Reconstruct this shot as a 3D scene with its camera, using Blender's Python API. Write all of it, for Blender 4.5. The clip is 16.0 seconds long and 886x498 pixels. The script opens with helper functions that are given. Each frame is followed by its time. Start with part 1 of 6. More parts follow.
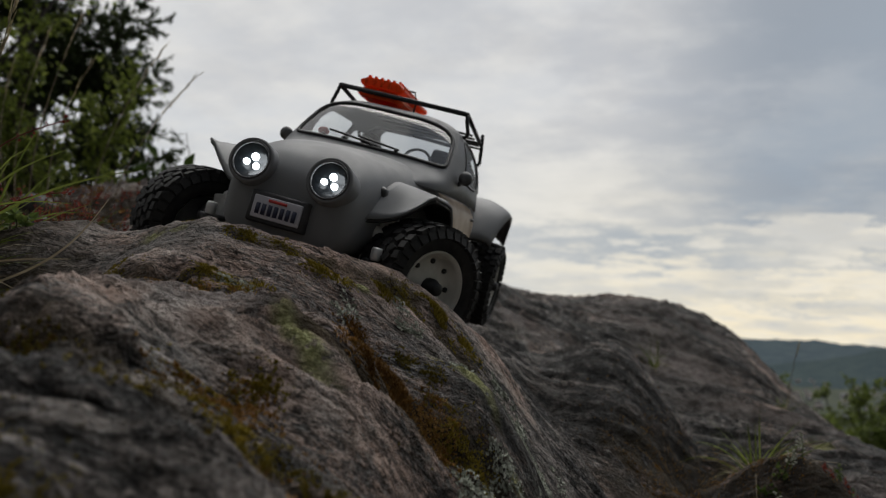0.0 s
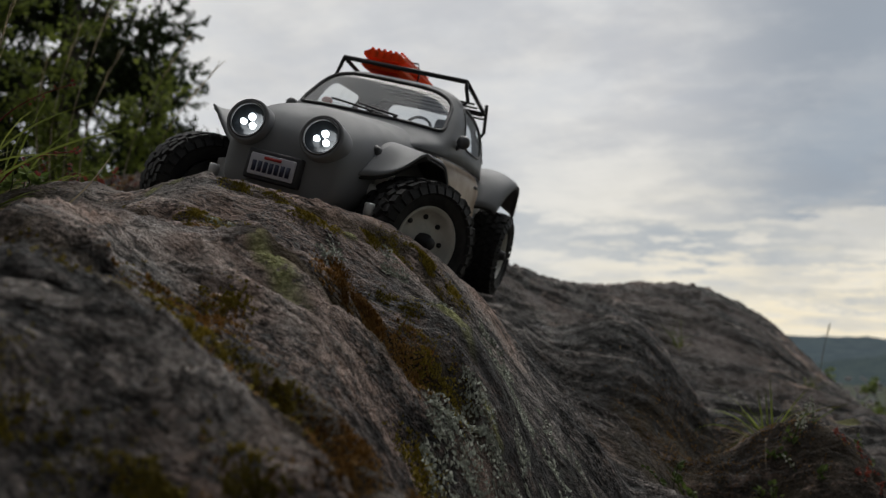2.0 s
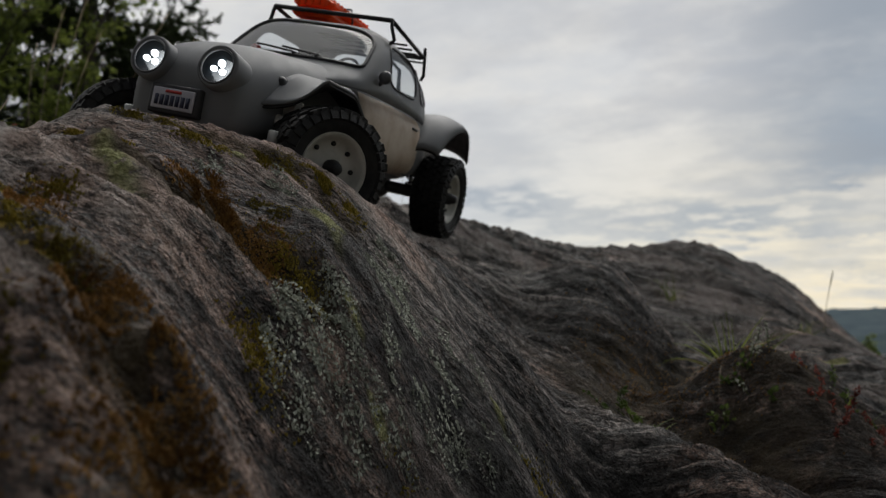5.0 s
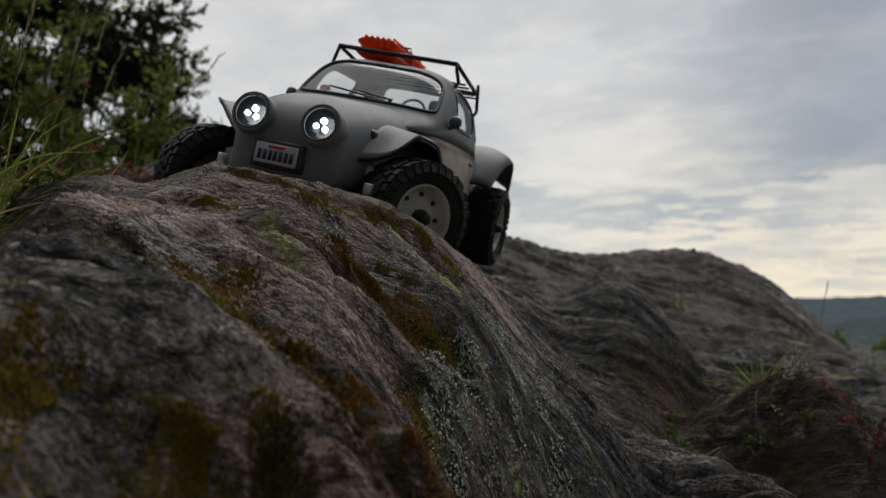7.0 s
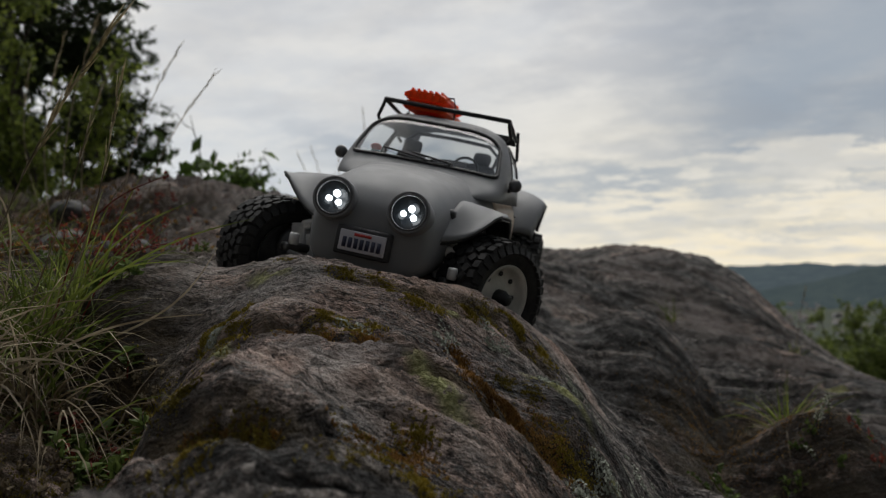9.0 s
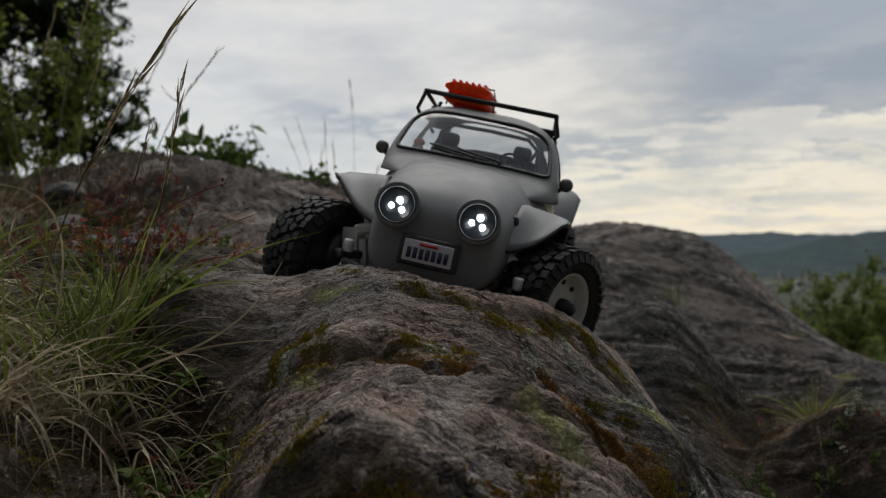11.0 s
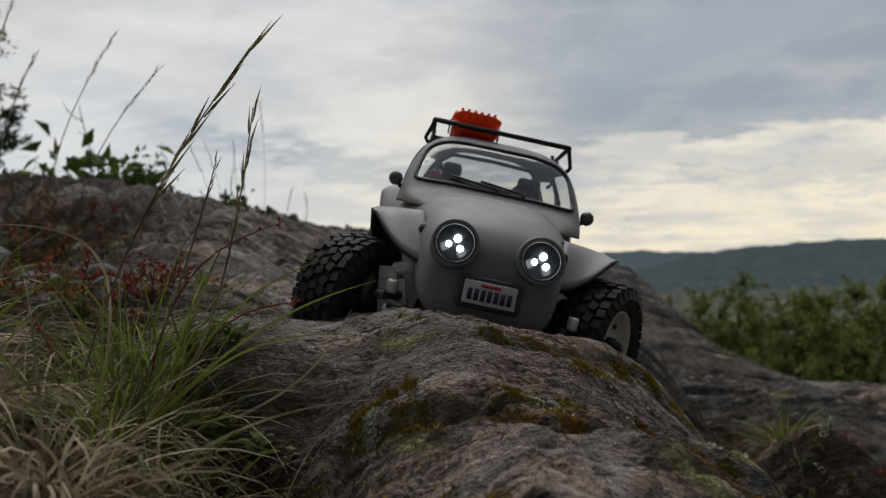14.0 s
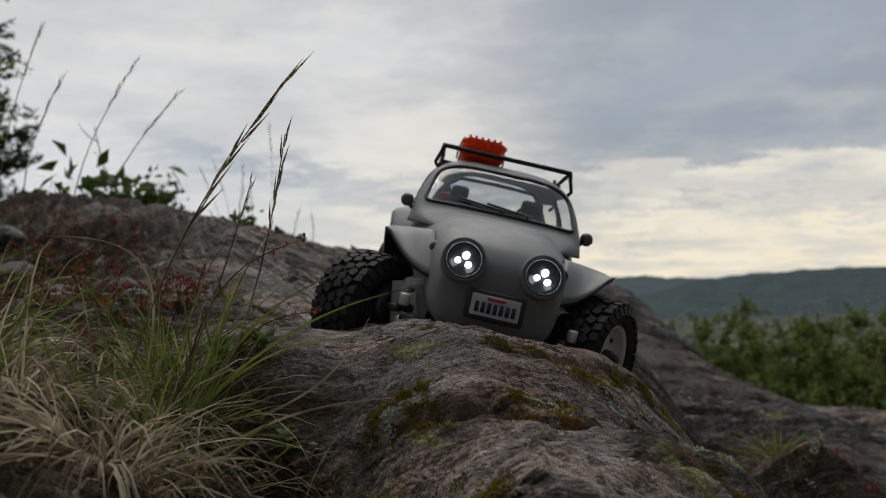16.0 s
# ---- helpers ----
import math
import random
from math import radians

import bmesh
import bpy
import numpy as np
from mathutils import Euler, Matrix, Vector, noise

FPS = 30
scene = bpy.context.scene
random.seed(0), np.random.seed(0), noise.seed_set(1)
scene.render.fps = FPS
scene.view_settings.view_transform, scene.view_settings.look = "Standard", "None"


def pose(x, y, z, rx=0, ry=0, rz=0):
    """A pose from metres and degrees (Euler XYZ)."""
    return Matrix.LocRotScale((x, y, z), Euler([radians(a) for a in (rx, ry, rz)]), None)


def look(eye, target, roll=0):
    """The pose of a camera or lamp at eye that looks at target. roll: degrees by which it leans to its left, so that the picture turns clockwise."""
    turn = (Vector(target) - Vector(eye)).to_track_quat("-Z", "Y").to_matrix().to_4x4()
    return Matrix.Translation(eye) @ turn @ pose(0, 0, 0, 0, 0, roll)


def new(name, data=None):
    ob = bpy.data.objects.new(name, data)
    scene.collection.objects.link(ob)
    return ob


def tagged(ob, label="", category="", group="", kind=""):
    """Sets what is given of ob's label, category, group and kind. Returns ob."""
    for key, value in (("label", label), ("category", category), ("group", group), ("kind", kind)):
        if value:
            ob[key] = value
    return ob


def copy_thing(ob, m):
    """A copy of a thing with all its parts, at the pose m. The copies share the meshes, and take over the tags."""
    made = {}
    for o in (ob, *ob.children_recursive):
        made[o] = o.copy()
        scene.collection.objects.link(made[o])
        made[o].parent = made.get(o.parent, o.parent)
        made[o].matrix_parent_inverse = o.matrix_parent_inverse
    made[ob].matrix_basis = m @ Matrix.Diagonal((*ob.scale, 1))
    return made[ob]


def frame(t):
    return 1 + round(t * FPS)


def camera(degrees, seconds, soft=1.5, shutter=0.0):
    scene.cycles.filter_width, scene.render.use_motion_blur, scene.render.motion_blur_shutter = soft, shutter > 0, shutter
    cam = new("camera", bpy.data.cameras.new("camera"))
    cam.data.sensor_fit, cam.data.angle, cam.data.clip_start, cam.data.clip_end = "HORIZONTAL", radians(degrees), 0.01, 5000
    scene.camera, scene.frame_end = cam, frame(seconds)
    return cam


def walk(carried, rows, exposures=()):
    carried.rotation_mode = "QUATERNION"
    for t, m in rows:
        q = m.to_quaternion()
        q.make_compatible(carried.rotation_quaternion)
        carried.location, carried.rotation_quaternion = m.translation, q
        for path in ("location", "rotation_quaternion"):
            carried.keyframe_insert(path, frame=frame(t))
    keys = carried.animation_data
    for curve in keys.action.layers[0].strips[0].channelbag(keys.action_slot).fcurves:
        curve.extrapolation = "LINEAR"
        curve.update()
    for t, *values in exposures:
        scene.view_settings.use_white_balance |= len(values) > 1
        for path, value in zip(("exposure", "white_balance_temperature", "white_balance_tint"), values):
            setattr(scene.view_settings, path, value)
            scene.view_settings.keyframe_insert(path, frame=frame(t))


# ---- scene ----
cam = camera(61.1, 16.0, 1.1)
cam.data.dof.use_dof, cam.data.dof.focus_distance, cam.data.dof.aperture_fstop = True, 0.42, 12.0
METRES, EYE, TILT, LEAN, TURN = 0.70, 0.25, 6.5, -1.0, 0.0
ROWS = [
    (0.0, 0.0, 0.0, 0.0, -0.0, 0.0, -0.0),
    (0.5, -0.0073, -0.0105, 0.0046, 0.63, 0.02, 0.18),
    (1.0, -0.0202, -0.0185, 0.0008, 1.26, -0.12, 0.32),
    (1.5, -0.0115, -0.0271, -0.0287, 1.93, -0.27, 0.52),
    (2.0, 0.044, -0.0199, -0.043, 2.94, 0.01, 0.84),
    (2.5, 0.1093, -0.0241, -0.0656, 3.79, 0.74, 1.48),
    (3.0, 0.1584, -0.0237, -0.1127, 4.34, 1.11, 2.13),
    (5.5, 0.1654, -0.0222, -0.1147, 5.83, -0.79, 3.96),
    (6.0, 0.1428, -0.0389, -0.0748, 5.77, -0.67, 4.09),
    (6.5, 0.1119, -0.0583, -0.0587, 4.98, -0.95, 3.78),
    (7.0, 0.059, -0.0725, -0.0468, 3.54, -1.67, 3.33),
    (7.5, 0.0195, -0.0654, -0.0208, 2.04, -2.38, 3.2),
    (8.0, -0.0138, -0.0558, 0.0239, 0.8, -2.9, 3.39),
    (8.5, -0.0573, -0.0602, 0.059, -0.15, -3.34, 3.64),
    (9.0, -0.0743, -0.0605, 0.0718, -0.81, -4.02, 3.79),
    (9.5, -0.0921, -0.0401, 0.0974, -1.46, -4.98, 3.77),
    (10.0, -0.1224, -0.029, 0.1007, -2.06, -5.84, 3.61),
    (12.5, -0.2186, 0.0253, 0.13, -7.18, -6.98, 3.39),
    (13.0, -0.2613, 0.0472, 0.1232, -9.77, -6.59, 3.48),
    (13.5, -0.3015, 0.0424, 0.1196, -11.34, -6.06, 3.34),
    (14.0, -0.3055, 0.0398, 0.1349, -11.84, -5.54, 3.03),
    (14.5, -0.3003, 0.0354, 0.1435, -12.05, -5.05, 2.77),
    (15.0, -0.2956, 0.0297, 0.149, -12.16, -4.61, 2.64),
    (15.5, -0.3081, 0.012, 0.1467, -12.02, -4.22, 2.61),
    (16.0, -0.323, -0.0118, 0.1336, -11.59, -3.76, 2.4),
]
walk(cam, [(t, pose(0, 0, EYE, TILT, LEAN, TURN) @ pose(METRES * x, METRES * y, METRES * z, 90 + pitch, roll, yaw)) for t, x, y, z, yaw, pitch, roll in ROWS])

# ---- light ----
world = bpy.data.worlds.new("overcast_sky")
scene.world = world
world.use_nodes = True
W_NODES, W_LINKS = world.node_tree.nodes, world.node_tree.links
W_NODES.clear()


def w_math(op, a, b=None, c=None):
    """A math node of the sky; inputs are sockets or numbers."""
    n = W_NODES.new("ShaderNodeMath")
    n.operation = op
    for i, v in enumerate((a, b, c)):
        if v is None:
            continue
        if isinstance(v, (int, float)):
            n.inputs[i].default_value = v
        else:
            W_LINKS.new(v, n.inputs[i])
    return n.outputs[0]


def w_mix(fac, a, b):
    n = W_NODES.new("ShaderNodeMixRGB")
    for s, v in zip(n.inputs, (fac, a, b)):
        if isinstance(v, (int, float)):
            s.default_value = v
        elif isinstance(v, tuple):
            s.default_value = (*v, 1)
        else:
            W_LINKS.new(v, s)
    return n.outputs[0]


def w_noise(vec, scale, detail, rough, lo, hi):
    n = W_NODES.new("ShaderNodeTexNoise")
    n.inputs["Scale"].default_value, n.inputs["Detail"].default_value = scale, detail
    n.inputs["Roughness"].default_value = rough
    W_LINKS.new(vec, n.inputs["Vector"])
    r = W_NODES.new("ShaderNodeMapRange")
    r.interpolation_type = "SMOOTHSTEP"
    r.inputs["From Min"].default_value, r.inputs["From Max"].default_value = lo, hi
    W_LINKS.new(n.outputs["Fac"], r.inputs["Value"])
    return r.outputs["Result"]


SUN_AZ, SUN_EL = 24.0, 60.0   # degrees to the right of straight ahead, and up


def build_sky():
    coord = W_NODES.new("ShaderNodeTexCoord")
    sep = W_NODES.new("ShaderNodeSeparateXYZ")
    W_LINKS.new(coord.outputs["Generated"], sep.inputs[0])
    x, y, z = sep.outputs
    az = w_math("DEGREES", w_math("ARCTAN2", x, y))
    el = w_math("DEGREES", w_math("ARCSINE", z))
    high = w_math("ADD", w_math("MAXIMUM", z, 0.0), 0.20)
    sheet = W_NODES.new("ShaderNodeCombineXYZ")          # the cloud deck, seen from below
    W_LINKS.new(w_math("DIVIDE", x, high), sheet.inputs[0])
    W_LINKS.new(w_math("DIVIDE", y, high), sheet.inputs[1])
    flow = W_NODES.new("ShaderNodeMapping")
    flow.inputs["Rotation"].default_value = (0, 0, radians(24))
    flow.inputs["Scale"].default_value = (1.6, 2.0, 1)
    flow.inputs["Location"].default_value = (3.1, 1.7, 0)
    W_LINKS.new(sheet.outputs[0], flow.inputs["Vector"])
    big = w_noise(flow.outputs[0], 0.95, 7, 0.58, 0.42, 0.60)
    fine = w_noise(flow.outputs[0], 2.6, 8, 0.62, 0.36, 0.68)
    # the deck's own colour, lighter and warmer towards the low sun
    low = W_NODES.new("ShaderNodeMapRange")
    low.inputs["From Min"].default_value, low.inputs["From Max"].default_value = 0.0, 17.0
    W_LINKS.new(el, low.inputs["Value"])
    side = W_NODES.new("ShaderNodeMapRange")
    side.interpolation_type = "SMOOTHSTEP"
    side.inputs["From Min"].default_value, side.inputs["From Max"].default_value = -14.0, 20.0
    W_LINKS.new(az, side.inputs["Value"])
    warm = w_mix(side.outputs[0], (0.58, 0.65, 0.73), (0.86, 0.79, 0.62))
    pale = w_mix(low.outputs[0], warm, (0.62, 0.65, 0.69))
    light = w_mix(w_math("MULTIPLY", fine, 0.45), pale, (0.78, 0.78, 0.76))
    grey = w_mix(low.outputs[0], (0.36, 0.42, 0.50), (0.30, 0.33, 0.40))
    weight = w_math("MULTIPLY", big, w_math("ADD", 0.26, w_math("MULTIPLY", side.outputs[0], 0.16)))
    col = w_mix(weight, light, grey)
    # the broad grey deck that hangs over the right of the valley above a clear warm strip
    deck = W_NODES.new("ShaderNodeMapRange")
    deck.interpolation_type = "SMOOTHSTEP"
    deck.inputs["From Min"].default_value, deck.inputs["From Max"].default_value = 7.7, 8.9
    W_LINKS.new(w_math("ADD", el, w_math("ADD", w_math("MULTIPLY", big, -1.0), w_math("MULTIPLY", fine, 1.6))), deck.inputs["Value"])
    flank = W_NODES.new("ShaderNodeMapRange")
    flank.interpolation_type = "SMOOTHSTEP"
    flank.inputs["From Min"].default_value, flank.inputs["From Max"].default_value = 11.0, 26.0
    W_LINKS.new(az, flank.inputs["Value"])
    cover = w_math("MULTIPLY", deck.outputs[0], w_math("MULTIPLY", flank.outputs[0], w_math("ADD", 0.72, w_math("MULTIPLY", big, 0.26))))
    col = w_mix(cover, col, (0.29, 0.335, 0.40))
    # the long dark cloud banks over the valley: azimuth, elevation, half length, half height, slope, depth
    wob = w_math("MULTIPLY", w_math("SUBTRACT", fine, 0.5), 2.4)
    for a0, e0, ha, he, k, depth in ((-2.0, 9.0, 7.5, 1.0, -0.16, 0.75), (15.0, 6.3, 9.5, 1.1, -0.07, 0.80), (28.0, 13.0, 8.0, 2.0, 0.05, 0.70), (25.0, 9.2, 10.0, 0.7, 0.10, 0.45),
                                     (36.0, 20.0, 9.0, 2.6, -0.05, 0.55), (25.0, 2.4, 5.0, 0.5, 0.0, 0.35), (36.0, 15.5, 9.0, 2.6, 0.05, 0.75), (39.0, 9.0, 8.0, 1.3, 0.06, 0.6), (44.0, 23.0, 11.0, 5.0, 0.0, 0.75), (31.0, 5.2, 7.0, 0.45, 0.02, 0.45), (40.0, 3.6, 7.0, 0.4, 0.0, 0.35)):
        u = w_math("DIVIDE", w_math("SUBTRACT", az, a0), ha)
        v = w_math("DIVIDE", w_math("ADD", w_math("SUBTRACT", w_math("SUBTRACT", el, e0), w_math("MULTIPLY", w_math("SUBTRACT", az, a0), k)), wob), he)
        g = w_math("EXPONENT", w_math("MULTIPLY", w_math("ADD", w_math("MULTIPLY", u, u), w_math("MULTIPLY", v, v)), -1.0))
        col = w_mix(w_math("MULTIPLY", g, depth), col, (0.31, 0.37, 0.45))
    grade = W_NODES.new("ShaderNodeMixRGB")
    grade.blend_type, grade.inputs[0].default_value, grade.inputs[2].default_value = "MULTIPLY", 1.0, (1.14, 1.10, 1.045, 1)
    W_LINKS.new(col, grade.inputs[1])
    col = grade.outputs[0]
    # out of view, the sky behind is darkened so viewer-facing slopes get less light
    ahead = W_NODES.new("ShaderNodeMapRange")
    ahead.interpolation_type = "SMOOTHSTEP"
    for key, val in (("From Min", -0.35), ("From Max", 0.62), ("To Min", 0.15), ("To Max", 1.0)):
        ahead.inputs[key].default_value = val
    W_LINKS.new(y, ahead.inputs["Value"])
    col = w_mix(ahead.outputs[0], (0.0, 0.0, 0.0), col)
    # and brightened overhead, above the view, for faces that look up
    over = W_NODES.new("ShaderNodeMapRange")
    over.interpolation_type = "SMOOTHSTEP"
    for key, val in (("From Min", 28.0), ("From Max", 75.0), ("To Min", 1.0), ("To Max", 2.7)):
        over.inputs[key].default_value = val
    W_LINKS.new(el, over.inputs["Value"])
    sky = W_NODES.new("ShaderNodeTexSky")
    sky.sky_type, sky.sun_disc = "NISHITA", False
    sky.sun_elevation, sky.sun_rotation = radians(SUN_EL), radians(SUN_AZ)
    back = W_NODES.new("ShaderNodeBackground")
    clear = W_NODES.new("ShaderNodeBackground")
    clear.inputs["Strength"].default_value = 0.05
    W_LINKS.new(sky.outputs[0], clear.inputs["Color"])
    W_LINKS.new(col, back.inputs["Color"])
    W_LINKS.new(over.outputs[0], back.inputs["Strength"])
    mix = W_NODES.new("ShaderNodeMixShader")             # thin gaps in the deck let a little clear sky through
    mix.inputs[0].default_value = 0.93
    W_LINKS.new(clear.outputs[0], mix.inputs[1])
    W_LINKS.new(back.outputs[0], mix.inputs[2])
    out = W_NODES.new("ShaderNodeOutputWorld")
    W_LINKS.new(mix.outputs[0], out.inputs["Surface"])


build_sky()
sun = new("sun", bpy.data.lights.new("sun", "SUN"))
sun.data.energy, sun.data.angle, sun.data.color = 1.5, radians(50), (1.0, 0.96, 0.90)
sun.matrix_world = look((math.sin(radians(SUN_AZ)) * 20, math.cos(radians(SUN_AZ)) * 20, 20 * math.tan(radians(SUN_EL))), (0, 0, 0))


# ---- materials ----
class Mat:
    """A node material with short calls for its nodes."""

    def __init__(self, name, rough=0.6, metal=0.0, color=(0.5, 0.5, 0.5), spec=0.5):
        self.m = bpy.data.materials.new(name)
        self.m.use_nodes = True
        self.n, self.l = self.m.node_tree.nodes, self.m.node_tree.links
        self.b = self.n["Principled BSDF"]
        self.b.inputs["Roughness"].default_value, self.b.inputs["Metallic"].default_value = rough, metal
        self.b.inputs["Base Color"].default_value = (*color, 1)
        self.b.inputs["Specular IOR Level"].default_value = spec
        self.c = self.n.new("ShaderNodeTexCoord").outputs["Object"]

    def put(self, s, v):
        if isinstance(v, (int, float)):
            s.default_value = v
        elif isinstance(v, tuple):
            s.default_value = (*v, 1) if len(v) == 3 else v
        else:
            self.l.new(v, s)

    def mapped(self, scale=(1, 1, 1), rot=(0, 0, 0), loc=(0, 0, 0), src=None):
        n = self.n.new("ShaderNodeMapping")
        n.inputs["Scale"].default_value, n.inputs["Rotation"].default_value, n.inputs["Location"].default_value = scale, rot, loc
        self.l.new(src or self.c, n.inputs["Vector"])
        return n.outputs[0]

    def noise(self, scale, detail=4, rough=0.55, vec=None, lo=0.0, hi=1.0, distort=0.0):
        n = self.n.new("ShaderNodeTexNoise")
        n.inputs["Scale"].default_value, n.inputs["Detail"].default_value, n.inputs["Roughness"].default_value = scale, detail, rough
        n.inputs["Distortion"].default_value = distort
        self.l.new(vec or self.c, n.inputs["Vector"])
        return self.ramp(n.outputs["Fac"], lo, hi)

    def ramp(self, v, lo, hi, to0=0.0, to1=1.0):
        r = self.n.new("ShaderNodeMapRange")
        r.interpolation_type = "SMOOTHSTEP"
        for k, val in (("From Min", lo), ("From Max", hi), ("To Min", to0), ("To Max", to1)):
            r.inputs[k].default_value = val
        self.l.new(v, r.inputs["Value"])
        return r.outputs["Result"]

    def voronoi(self, scale, vec=None, feature="F1"):
        n = self.n.new("ShaderNodeTexVoronoi")
        n.feature = feature
        n.inputs["Scale"].default_value = scale
        self.l.new(vec or self.c, n.inputs["Vector"])
        return n.outputs["Distance"]

    def math(self, op, a, b=0.0):
        n = self.n.new("ShaderNodeMath")
        n.operation = op
        self.put(n.inputs[0], a), self.put(n.inputs[1], b)
        return n.outputs[0]

    def mix(self, fac, a, b):
        n = self.n.new("ShaderNodeMixRGB")
        self.put(n.inputs[0], fac), self.put(n.inputs[1], a), self.put(n.inputs[2], b)
        return n.outputs[0]

    def attr(self, name):
        n = self.n.new("ShaderNodeAttribute")
        n.attribute_name = name
        return n.outputs["Fac"]

    def island(self):
        return self.n.new("ShaderNodeNewGeometry").outputs["Random Per Island"]

    def chance(self):
        return self.n.new("ShaderNodeObjectInfo").outputs["Random"]

    def color(self, v):
        self.put(self.b.inputs["Base Color"], v)
        return self

    def rough(self, v):
        self.put(self.b.inputs["Roughness"], v)
        return self

    def bump(self, height, strength, dist):
        n = self.n.new("ShaderNodeBump")
        n.inputs["Strength"].default_value, n.inputs["Distance"].default_value = strength, dist
        self.l.new(height, n.inputs["Height"])
        if self.b.inputs["Normal"].is_linked:
            self.l.new(self.b.inputs["Normal"].links[0].from_socket, n.inputs["Normal"])
        self.l.new(n.outputs[0], self.b.inputs["Normal"])
        return self


STRIKE, DIP = radians(-3), 0.4   # the way the rock's banding runs, and how it leans


def rock_material():
    m = Mat("lichened_gneiss", 0.7, spec=0.32)
    lay = m.n.new("ShaderNodeAttribute")
    lay.attribute_name = "strata"           # along the banding, across it, and height
    lay = lay.outputs["Vector"]
    band = m.mapped((16, 60, 16), src=lay)
    fine = m.mapped((50, 290, 50), src=lay)
    long = m.mapped((2.2, 16, 2.2), src=lay)
    # upright plates: a saw-tooth across the strike, bent by noise
    across = m.n.new("ShaderNodeSeparateXYZ")
    m.l.new(lay, across.inputs[0])
    bent = m.math("ADD", m.math("MULTIPLY", across.outputs[1], 42.0), m.math("MULTIPLY", m.noise(1.0, 5, 0.6, m.mapped((7, 22, 7), src=lay)), 5.0))
    saw = m.math("FRACT", bent)
    saw2 = m.math("FRACT", m.math("ADD", m.math("MULTIPLY", bent, 2.7), m.math("MULTIPLY", m.noise(1.0, 4, 0.6, band), 2.5)))
    # tone: broad bands, blotches, thin threads and grain, from near-black to pale grey
    tone = m.math("ADD", m.math("MULTIPLY", m.noise(1.0, 8, 0.66, band, -0.5, 1.5, 0.2), 1.0), m.math("MULTIPLY", m.noise(1.0, 8, 0.78, fine, -0.5, 1.5, 0.15), 1.0))
    tone = m.math("ADD", tone, m.math("MULTIPLY", m.noise(300, 6, 0.80, None, -0.5, 1.5), 0.9))
    tone = m.math("ADD", tone, m.math("MULTIPLY", m.noise(48, 7, 0.68, None, -0.5, 1.5, 0.6), 0.6))
    tone = m.math("ADD", tone, m.math("MULTIPLY", m.noise(1.0, 6, 0.6, long, -0.5, 1.5, 0.6), 1.0))
    # painted light: lifts crest and left slope, lowers right flank and trough
    tone = m.math("ADD", tone, m.math("MULTIPLY", m.attr("pale"), 0.23))
    ramp = m.n.new("ShaderNodeValToRGB")
    while len(ramp.color_ramp.elements) < 5:
        ramp.color_ramp.elements.new(0.5)
    for el, (p, c) in zip(ramp.color_ramp.elements, ((0.08, (0.0105, 0.0094, 0.0088)), (0.34, (0.050, 0.0434, 0.0400)), (0.55, (0.118, 0.101, 0.092)), (0.76, (0.250, 0.216, 0.196)), (0.97, (0.48, 0.425, 0.388)))):
        el.position, el.color = p, (*c, 1)
    m.l.new(m.ramp(tone, 2.00, 2.40), ramp.inputs[0])
    base = ramp.outputs[0]
    warm = m.noise(4.5, 6, 0.65, None, 0.45, 0.60)
    tint = m.n.new("ShaderNodeMixRGB")
    tint.blend_type = "MULTIPLY"
    m.put(tint.inputs[0], m.math("MULTIPLY", warm, 0.8)), m.put(tint.inputs[1], base), m.put(tint.inputs[2], (1.24, 0.95, 0.82))
    base = tint.outputs[0]
    edge = m.math("MULTIPLY", m.ramp(saw2, 0.88, 0.97), m.noise(1.0, 4, 0.6, band, 0.48, 0.60))
    base = m.mix(m.math("MULTIPLY", edge, 0.75), base, (0.27, 0.245, 0.225))
    base = m.mix(m.ramp(saw, 0.0, 0.10, 0.6, 0.0), base, (0.008, 0.008, 0.008))
    # light mineral flecks and dark pits, drawn out along the banding
    speck = m.mapped((250, 430, 250), src=lay)
    light = m.math("MULTIPLY", m.noise(1.0, 5, 0.7, speck, 0.54, 0.60), m.noise(1.0, 4, 0.6, band, 0.40, 0.56))
    base = m.mix(m.math("MULTIPLY", light, 0.85), base, m.mix(m.noise(500, 3), (0.13, 0.123, 0.117), (0.42, 0.40, 0.375)))
    pits = m.noise(1.0, 5, 0.72, m.mapped((150, 330, 150), loc=(3, 7, 1), src=lay), 0.56, 0.63)
    base = m.mix(m.math("MULTIPLY", pits, 0.65), base, (0.006, 0.006, 0.006))
    # thin dark grooves between the laminae, and long joints along the bedding
    grooves = []
    for scale, thin, deep in (((10, 85, 10), 0.020, 0.75), ((24, 190, 24), 0.030, 0.6), ((2.6, 20, 2.6), 0.022, 0.85), ((5, 42, 5), 0.028, 0.7)):
        off = m.math("ABSOLUTE", m.math("SUBTRACT", m.noise(1.0, 5, 0.6, m.mapped(scale, loc=(5, 2, 9), src=lay)), 0.5))
        cut = m.math("MULTIPLY", m.ramp(off, 0.0, thin, 1.0, 0.0), m.noise(1.0, 4, 0.6, m.mapped((9, 26, 9), loc=scale, src=lay), 0.42, 0.54))
        base = m.mix(m.math("MULTIPLY", cut, deep), base, (0.006, 0.0058, 0.0055))
        grooves.append(cut)
    # near-black painted down in the cracks, standing in for the shade there
    base = m.mix(m.math("MULTIPLY", m.attr("crack"), m.noise(30, 5, 0.65, None, 0.30, 0.50)), base, (0.007, 0.0068, 0.0065))
    # wide black wash of algae
    wash = m.math("MULTIPLY", m.noise(1.0, 6, 0.62, m.mapped((3.5, 9, 3.5), src=lay), 0.45, 0.58, 0.6), 0.50)
